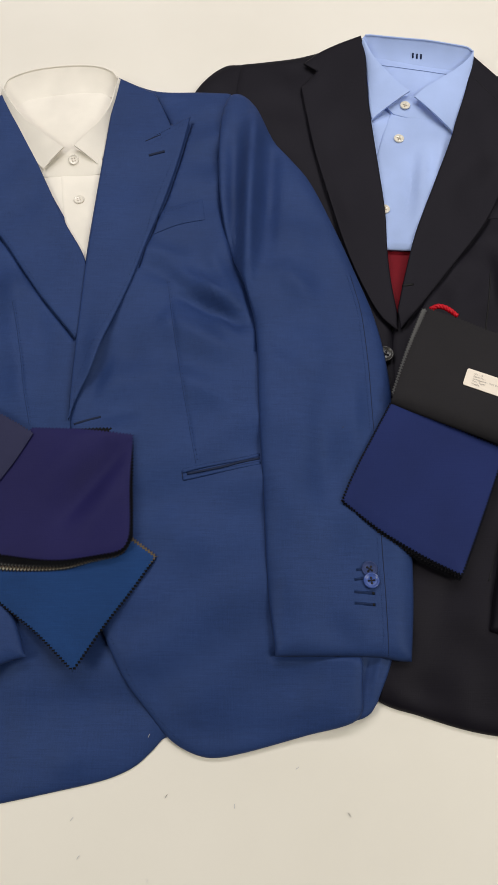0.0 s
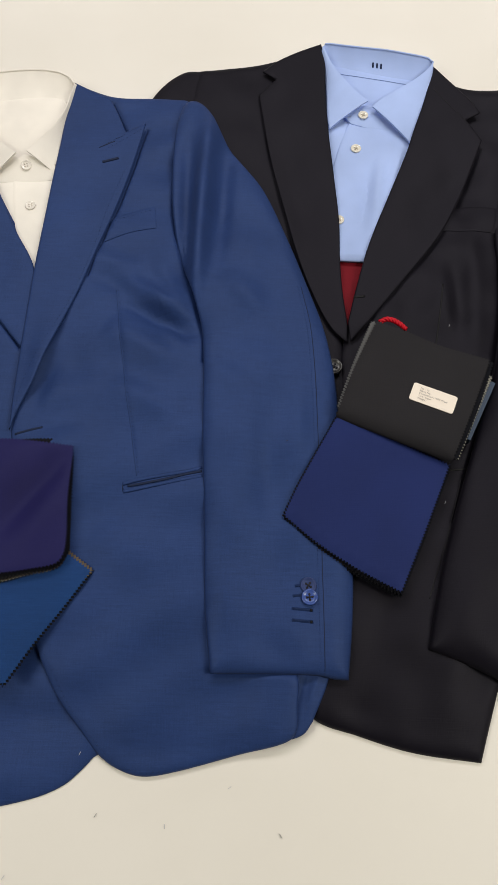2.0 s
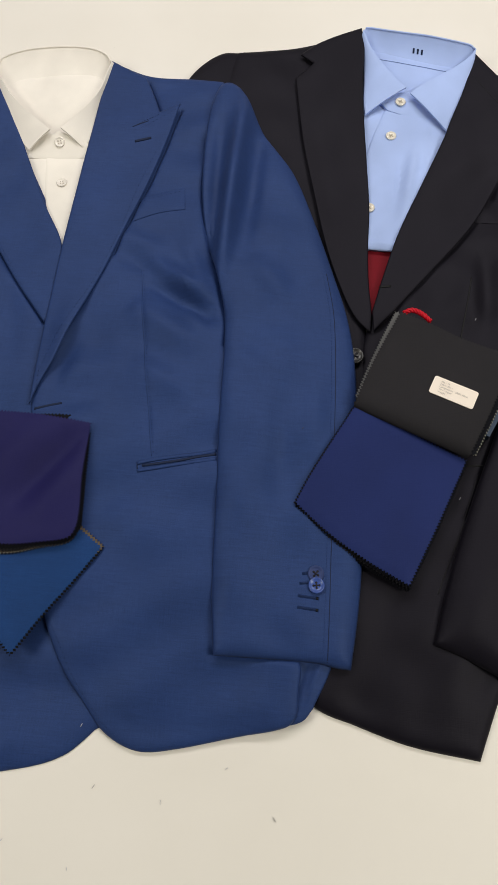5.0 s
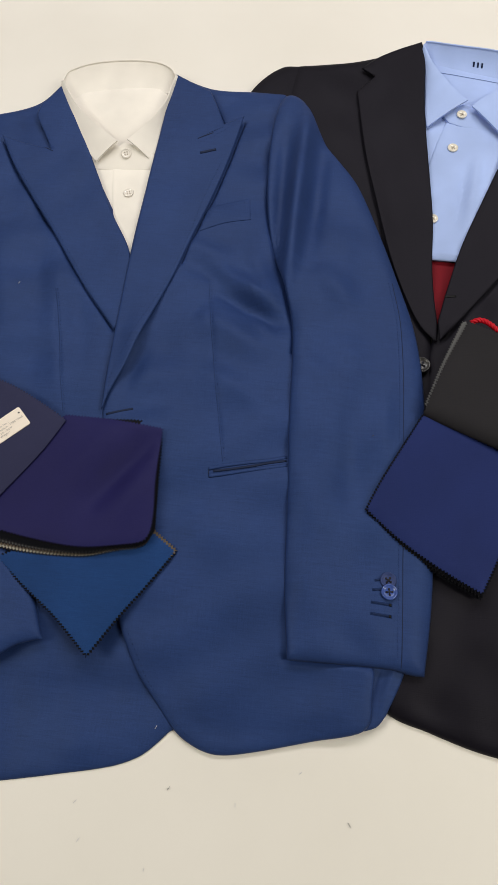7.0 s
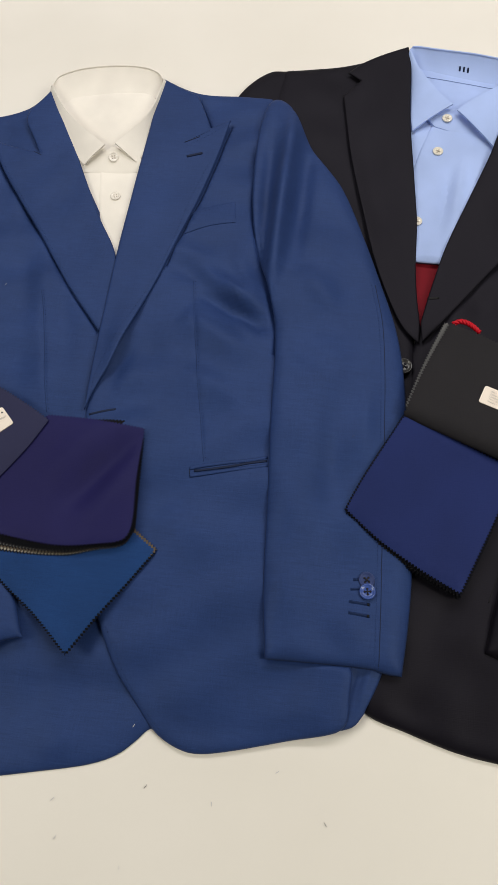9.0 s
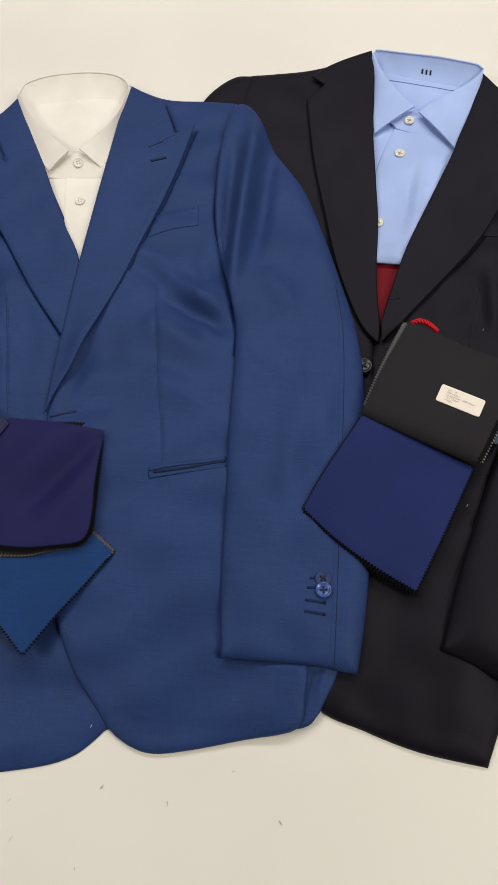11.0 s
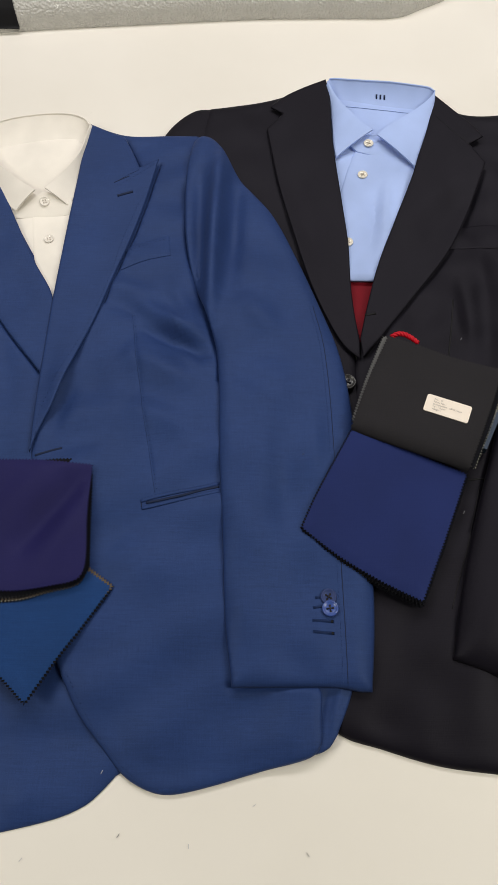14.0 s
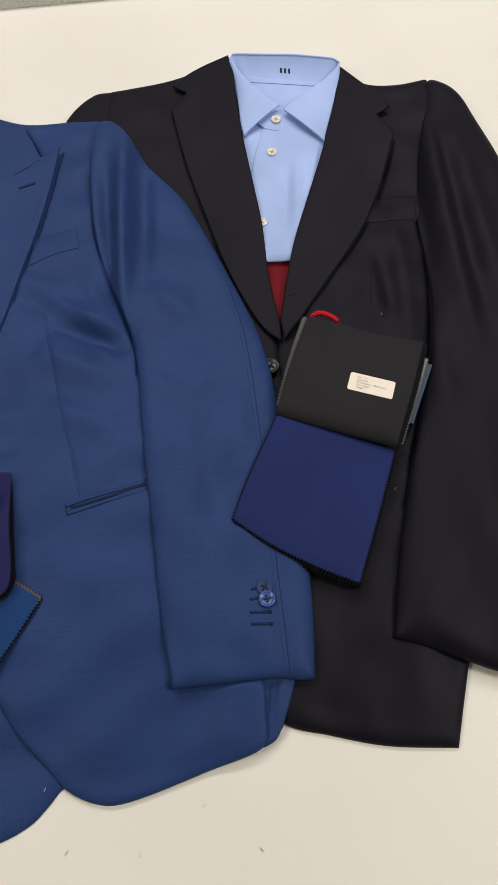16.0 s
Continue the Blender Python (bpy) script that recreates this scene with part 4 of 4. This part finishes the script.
for k in range(4):
    hole = [CH[2 * k], CH[2 * k + 1]]
    slit = seam("cuff_buttonhole", hole, BLUE_SHADE, blue, 0.0014, 0.0, 0.25, on=(bl_sr,))
    # Slit and eyelet are dark strips; the opening's shade is their colour.
    seam("slit", [(h[0] + 0.001 * (1 - 2 * i), h[1], h[2]) for i, h in enumerate(hole)], SLIT_SHADE, slit, 0.0006, 0.0003, 0.6, on=(bl_sr,))
    seam("eyelet", [(hole[1][0] - d, hole[1][1], hole[1][2]) for d in (0.0026, 0.0008)], BLACK_LINE, slit, 0.0012, 0.0005, 0.5, on=(bl_sr,))

# ---- white shirt inside the blue jacket ----
shirt = empty("dress_shirt", (-0.24, 0.33, 0.01), "white poplin dress shirt with stiff collar inside blue jacket", "shirt", "folded dress shirts")
panel("front", [(-0.312, 0.402), (-0.271, 0.417), (-0.208, 0.424), (-0.187, 0.409), (-0.180, 0.330), (-0.181, 0.229),
    (-0.193, 0.158, 1), (-0.202, 0.157, 1), (-0.259, 0.274), (-0.291, 0.351)], WHITE_SHIRT, shirt, slope(0.019, -0.22, 0.3, 0, 0.0), 0.002, 0.006, 0.006, seed=31, wave=0.001)
BAND_TOP = [(-0.3202, 0.4125, 0.0320), (-0.3200, 0.4180, 0.0310), (-0.3150, 0.4320, 0.0310), (-0.2850, 0.4460, 0.0320), (-0.2400, 0.4530, 0.0320), (-0.2060, 0.4510, 0.0320), (-0.1880, 0.4420, 0.0320), (-0.1810, 0.4310, 0.0320)]
seam("collar_fold", BAND_TOP, WHITE_SHIRT, shirt, 0.0014, -0.0003, 1.0)
loft("collar_band", BAND_TOP, [(-0.3120, 0.3890, 0.0190), (-0.3030, 0.3930, 0.0180), (-0.2900, 0.4010, 0.0170), (-0.2730, 0.4080, 0.0170), (-0.2530, 0.4120, 0.0170), (-0.2280, 0.4140, 0.0170), (-0.2010, 0.4160, 0.0170), (-0.1800, 0.4140, 0.0190)], WHITE_SHIRT, shirt, bulge=-0.002)
ws_p = panel("placket", [(-0.243, 0.323, 1), (-0.179, 0.327, 1), (-0.179, 0.260), (-0.186, 0.180), (-0.195, 0.155, 1), (-0.207, 0.178),
    (-0.226, 0.224)], WHITE_SHIRT, shirt, flat_level(0.0202), 0.0004, 0.002, 0.012, seed=32, wave=0.0003)
ws_s = panel("collar_stand", [(-0.266, 0.300, 1), (-0.238, 0.318), (-0.232, 0.315), (-0.226, 0.319), (-0.192, 0.309, 1), (-0.177, 0.295, 1),
    (-0.199, 0.291), (-0.220, 0.289), (-0.243, 0.289, 1), (-0.265, 0.289, 1)], WHITE_SHIRT, shirt, slope(0.0199, -0.22, 0.289, 0, 0.42), 0.0002, 0.003, 0.012, seed=33, wave=0.0)
loft("collar_leaf", [(-0.3180, 0.4130, 0.0340), (-0.3110, 0.3980, 0.0350), (-0.2920, 0.3700, 0.0360), (-0.2650, 0.3420, 0.0370), (-0.2470, 0.3270, 0.0380), (-0.2330, 0.3150, 0.0390)], [(-0.3240, 0.4100, 0.0260), (-0.3180, 0.3910, 0.0220), (-0.3030, 0.3590, 0.0220), (-0.2883, 0.3315, 0.0235), (-0.2704, 0.3086, 0.0255), (-0.2570, 0.2948, 0.0265)], WHITE_SHIRT, shirt, bulge=0.0012, thick=0.0018)
loft("collar_leaf", [(-0.1800, 0.4290, 0.0340), (-0.1810, 0.4140, 0.0350), (-0.1850, 0.3830, 0.0360), (-0.1950, 0.3580, 0.0370), (-0.2080, 0.3370, 0.0380), (-0.2210, 0.3180, 0.0390)], [(-0.1760, 0.4300, 0.0280), (-0.1770, 0.4080, 0.0220), (-0.1820, 0.3800, 0.0220), (-0.1845, 0.3415, 0.0235), (-0.1868, 0.3176, 0.0255), (-0.1954, 0.3027, 0.0265)], WHITE_SHIRT, shirt, bulge=0.0012, thick=0.0018)
for k, p in enumerate([(-0.223, 0.307, 0.023), (-0.213, 0.255, 0.021)]):
    button("button", (p[0], p[1], lay([p], (ws_p, ws_s))[0][2]), 0.0060, BUTTON_WHITE, CREAM_THREAD, shirt, (0.42 if k == 0 else 0.0, 0.0), label="white pearl shirt button", stitch=False)


# ---- swatch books ----
def shifted(pts, dx, dy):
    return [(p[0] + dx, p[1] + dy, *p[2:]) for p in pts]


def label_on(book, corners, h, lines):
    """A paper label with rounded corners, and its print."""
    c = [Vector((p[0], p[1], h)) for p in corners]
    ex, ey = (c[1] - c[0]).normalized(), (c[3] - c[0])
    ey = (ey - ey.dot(ex) * ex).normalized()
    w, d, r = (c[1] - c[0]).length, (c[3] - c[0]).length, 0.0022
    bm = bmesh.new()
    ring = []
    for cx, cy, a0 in ((r, r, 180), (w - r, r, 270), (w - r, d - r, 0), (r, d - r, 90)):
        for k in range(6):
            a = radians(a0 + 18 * k)
            ring.append(c[0] + ex * (cx + r * math.cos(a)) + ey * (cy + r * math.sin(a)))
    lo = [bm.verts.new(p - Vector((0, 0, 0.0012))) for p in ring]
    hi = [bm.verts.new(p) for p in ring]
    bm.faces.new(hi)
    for k in range(len(ring)):
        bm.faces.new((hi[k], hi[k - 1], lo[k - 1], lo[k]))
    paper = part("label", bm, LABEL, book, "cream printed paper label", smooth=False)
    turn = math.atan2(ex.y, ex.x)
    for k, (text, indent) in enumerate(lines):
        if isinstance(text, str):
            cu = bpy.data.curves.new("print", "FONT")
            cu.body, cu.size, cu.extrude = text, d * 0.135, 0.00002
            me = bpy.data.meshes.new_from_object(bpy.data.objects.new("print", cu))
            at = c[0] + ex * (w * 0.17 + indent * w) + ey * (d * (0.25 + 0.145 * k))
            me.transform(Matrix.Translation(at + Vector((0, 0, 0.0002))) @ Matrix.Rotation(turn, 4, "Z"))
            bm = bmesh.new()
            bm.from_mesh(me)
            part("print", bm, PRINT, paper, smooth=False)
        else:
            at = c[0] + ex * (w * (0.17 + indent)) + ey * (d * (0.2 + 0.155 * k))
            bm = bmesh.new()
            q = [bm.verts.new(at + ex * (w * a) + ey * b + Vector((0, 0, 0.0002))) for a, b in ((0, 0), (text, 0), (text, d * 0.07), (0, d * 0.07))]
            bm.faces.new(q)
            part("print", bm, PRINT, paper, smooth=False)
    return paper


book = empty("swatch_book", (0.19, -0.05, 0.02), "open fabric swatch book, pinked navy and charcoal wool pages", "swatch book", "fabric swatch books")
S1, S1P = [(0.126, -0.006, 1), (0.232, -0.053, 1), (0.207, -0.112), (0.179, -0.175, 1), (0.143, -0.157), (0.106, -0.134),
    (0.074, -0.108, 1), (0.086, -0.081), (0.106, -0.043)], [(0.168, 0.097, 1), (0.198, 0.085), (0.229, 0.070), (0.278, 0.054, 1), (0.257, 0.003), (0.232, -0.053, 1),
    (0.181, -0.032), (0.124, -0.008, 1), (0.142, 0.040)]
tones = [SWATCH_INK, SWATCH_INK, SWATCH_BLACK, SWATCH_INK, SWATCH_INK, SWATCH_INK]
for k in range(6):
    panel("page", shifted(S1, -0.0002 * k + 0.0008 * (k % 2), -0.00035 * k - 0.0005 * (k % 3 == 1)), tones[k], book, slope(0.0298 - 0.0016 * k, 0.15, -0.1, -0.05, 0.02), 0.0004, 0.002,
          step=0.012, pink=True, wave=0, rings=(), thin=0.0009, grow=0.0010 + 0.0002 * k, seed=k)
panel("page", S1, SWATCH_NAVY, book, slope(0.0315, 0.15, -0.1, -0.05, 0.02), 0.0008, 0.003,
      thin=0.0009, step=0.007, pink=True, wave=0.0005, rings=(0.002,), seed=41, label="navy wool page")
panel("page", [(0.176, 0.094, 1), (0.163, 0.099, 1), (0.142, 0.048), (0.125, 0.000, 1), (0.145, 0.002, 1)], SWATCH_GREY, book, flat_level(0.0385), 0.0006, 0.002, thin=0.001, step=0.012, pink=True, wave=0, rings=(), label="grey wool page")
panel("page", [(0.263, 0.062, 1), (0.2828, 0.0535, 1), (0.2628, 0.0035), (0.2372, -0.052, 1), (0.223, -0.035, 1)], SWATCH_INK, book, flat_level(0.0375), 0.0006, 0.002, thin=0.0015, step=0.012, pink=True, wave=0, rings=())
panel("page", [(0.266, 0.040, 1), (0.2828, 0.0425, 1), (0.2621, -0.0015), (0.2396, -0.0490, 1), (0.230, -0.032, 1)], SWATCH_CREAM, book, flat_level(0.0300), 0.0006, 0.002, thin=0.001, step=0.012, pink=True, wave=0, rings=(), label="pale cream wool page")
panel("card", [(0.275, 0.042, 1), (0.2862, 0.0362, 1), (0.2552, -0.0264, 1), (0.246, -0.022, 1)], TEAL_CARD, book, flat_level(0.026), 0.0004, 0.001, 0.016, wave=0, rings=(), label="smooth teal blue cover board")


def fold_over(x, y):
    """The turned page rises from the spine and rolls down at its fold."""
    p0, p1 = np.array(S1P[5][:2]), np.array(S1P[7][:2])
    d = p1 - p0
    n = np.array([d[1], -d[0]]) / np.linalg.norm(d)
    far = np.abs((x - p0[0]) * n[0] + (y - p0[1]) * n[1])
    u = np.clip(far / 0.016, 0, 1)
    return 0.0418 - 0.008 * (1 - np.sqrt(1 - (1 - u) ** 2))


panel("page", S1P, SWATCH_BLACK, book, fold_over, 0.0006, 0.002, thin=0.001, step=0.006, pink=[p[:2] for p in S1P[5:8]], wave=0.0005, rings=(0.0015,), seed=42, label="folded-over charcoal wool page")
label_on(book, [(0.201, 0.027, 0.043), (0.242, 0.011, 0.043), (0.235, -0.006, 0.043), (0.194, 0.009, 0.043)], 0.0431, [("No. : 13", 0), ("Fabric No. : ", 0), ("Composition : 100% Wool", 0), ("Yarn : Super", 0), ("Weight : ", 0)])
CORD = spline3([(0.171, 0.098, 0.037), (0.178, 0.100, 0.040), (0.185, 0.098, 0.041), (0.192, 0.094, 0.040),
    (0.198, 0.090, 0.037)], 0.0012)
for ph in (0, 2.094, 4.189):
    bm = bmesh.new()
    line = []
    for k, p in enumerate(CORD):
        t = CORD[min(k + 1, len(CORD) - 1)] - CORD[max(k - 1, 0)]
        t = t / np.linalg.norm(t)
        a = np.array((-t[1], t[0], 0))
        line.append(p + 0.0015 * (math.cos(ph + 0.7 * k) * a + math.sin(ph + 0.7 * k) * np.array((0, 0, 1))))
    tube_bm(bm, line, 0.0014, 8)
    part("cord_strand", bm, RED_CORD, book, "twisted red silk cord")

book = empty("swatch_book", (-0.2, -0.1, 0.02), "fabric swatch book, fanned purple and blue wool pages", "swatch book", "fabric swatch books")
panel("page", [(-0.263, -0.182, 1), (-0.234, -0.166, 1), (-0.173, -0.146, 1), (-0.131, -0.140, 1), (-0.099, -0.162, 1),
    (-0.122, -0.197), (-0.141, -0.224), (-0.164, -0.261, 1), (-0.199, -0.230), (-0.231, -0.207)], SWATCH_INK, book, flat_level(0.0292), 0.0004, 0.002, thin=0.0008, step=0.012, pink=True, wave=0, rings=(), grow=0.0014)
panel("page", [(-0.170, -0.135, 1), (-0.129, -0.138, 1), (-0.097, -0.161, 1), (-0.105, -0.170, 1)], SWATCH_BROWN, book, flat_level(0.0298), 0.0003, 0.002, thin=0.0004, step=0.012, pink=True, wave=0, rings=(), label="brown wool page")
panel("page", [(-0.263, -0.182, 1), (-0.234, -0.166, 1), (-0.173, -0.146, 1), (-0.131, -0.140, 1), (-0.099, -0.162, 1),
    (-0.122, -0.197), (-0.141, -0.224), (-0.164, -0.261, 1), (-0.199, -0.230), (-0.231, -0.207)], SWATCH_TEAL, book, flat_level(0.0305), 0.0008, 0.003, thin=0.0009, step=0.007, pink=True, wave=0.0008, rings=(0.002,), seed=51, label="bright navy wool page")
ST = [(-0.232, -0.042, 1), (-0.195, -0.040), (-0.147, -0.038), (-0.128, -0.044, 1), (-0.121, -0.145, 1),
    (-0.130, -0.159), (-0.158, -0.165), (-0.184, -0.170), (-0.233, -0.168), (-0.284, -0.160, 1)]


def turned(pts, cx, cy, degrees):
    c, q = math.cos(radians(degrees)), math.sin(radians(degrees))
    return [(cx + c * (p[0] - cx) - q * (p[1] - cy), cy + q * (p[0] - cx) + c * (p[1] - cy), *p[2:]) for p in pts]


tones = [SWATCH_INK, SWATCH_CREAM, SWATCH_INK, SWATCH_BROWN, SWATCH_INK, SWATCH_GREY, SWATCH_BLACK, SWATCH_INK, SWATCH_INK]
for k, cloth_mat in enumerate(tones):
    f = len(tones) - 1 - k
    panel("page", turned(shifted(ST, -0.0006 * (k % 2), 0.0005 * (k % 3)), -0.13, -0.158, 0.5 * f), cloth_mat, book, flat_level(0.0312 + 0.0004 * k), 0.0003, 0.002,
          thin=0.0004, step=0.012, pink=True, wave=0, rings=(), seed=k + 1, grow=0.0010)
panel("page", [(-0.224, -0.039, 1), (-0.180, -0.040), (-0.126, -0.045, 1), (-0.125, -0.097), (-0.122, -0.141),
    (-0.126, -0.156), (-0.137, -0.161, 1), (-0.184, -0.168), (-0.232, -0.164), (-0.283, -0.155, 1),
    (-0.266, -0.115)], SWATCH_PURPLE, book, lambda x, y: 0.0422 + 0 * x, 0.0008, 0.003, thin=0.0008, step=0.006, pink=True, wave=0.0006, rings=(0.002,), seed=52,
      folds=[(-0.128, -0.048, -0.192, -0.135, 0.012, -0.0082), (-0.130, -0.095, -0.165, -0.150, 0.014, 0.0035), (-0.165, -0.045, -0.215, -0.105, 0.014, 0.0030)], label="aubergine wool page")
panel("page", [(-0.320, -0.000, 1), (-0.281, -0.013), (-0.242, -0.033), (-0.221, -0.046, 1), (-0.238, -0.080),
    (-0.271, -0.131, 1), (-0.295, -0.164, 1), (-0.354, -0.090, 1)], SWATCH_SLATE, book, flat_level(0.0450), 0.0008, 0.003, thin=0.001, step=0.007, pink=[(-0.221, -0.046), (-0.238, -0.080), (-0.271, -0.131), (-0.295, -0.164)], wave=0.0006, rings=(0.002,), seed=53, label="slate blue wool page")
label_on(book, [(-0.311, -0.075, 0.044), (-0.270, -0.036, 0.044), (-0.255, -0.050, 0.044), (-0.295, -0.091, 0.044)], 0.0460, [("No. : ", 0.28), ("Fabric No. : ", 0.28), ("Composition : 100% Wool", 0.2), ("Yarn : Super", 0.28), ("Weight : ", 0.28)])

bm = bmesh.new()
# A dark disc on the paper, coloured like the shade in a hole.
bmesh.ops.create_cone(bm, cap_ends=True, segments=14, radius1=0.0009, radius2=0.0009, depth=0.0003, matrix=Matrix.Translation((-0.2685, -0.0425, 0.0461)))
part("punched_hole", bm, HOLE, book, "small dark disc standing for a punched hole", smooth=False)

# ---- lint ----
for p in lay([(-0.098, -0.313, 0.012), (-0.311, 0.120, 0.020), (0.249, 0.109, 0.014), (0.229, -0.086, 0.012)], (bk_fr, bl_fl, bl_sr, bl_fr)):
    bm = bmesh.new()
    tube_bm(bm, [(p[0] - 0.0008, p[1] - 0.0014, p[2] + 0.0003), (p[0], p[1], p[2] + 0.0006), (p[0] + 0.0004, p[1] + 0.0014, p[2] + 0.0003)], 0.00024, 5)
    tagged(part("lint_thread", bm, LINT_WHITE), "tiny pale thread end caught on the wool cloth", "lint", "loose thread ends")
for k, p in enumerate([*[(-0.081, -0.360, 0.001), (-0.023, -0.367, 0.001), (0.073, -0.372, 0.001), (0.030, -0.337, 0.001),
    (-0.093, -0.422, 0.001), (-0.159, -0.378, 0.001), (-0.151, -0.406, 0.001), (0.077, -0.033, 0.030)][:7], *lay([(-0.081, -0.360, 0.001), (-0.023, -0.367, 0.001), (0.073, -0.372, 0.001), (0.030, -0.337, 0.001),
    (-0.093, -0.422, 0.001), (-0.159, -0.378, 0.001), (-0.151, -0.406, 0.001), (0.077, -0.033, 0.030)][7:], (bl_sr,))]):
    bm = bmesh.new()
    r = random.Random(k)
    a, n = r.uniform(1.7, 2.3) if k in (1, 2, 4) else r.uniform(0.6, 1.2), r.uniform(0.0010, 0.0020)
    line = [(p[0] + n * s * math.cos(a) + 0.0002 * math.sin(3 * s), p[1] + n * s * math.sin(a), p[2] + 0.0004) for s in np.linspace(-1, 1, 7)]
    tube_bm(bm, line, 0.00022, 5)
    tagged(part("lint_thread", bm, LINT if k in (0, 2, 7) else LINT_PALE), "tiny dark thread end lying on the table", "lint", "loose thread ends")
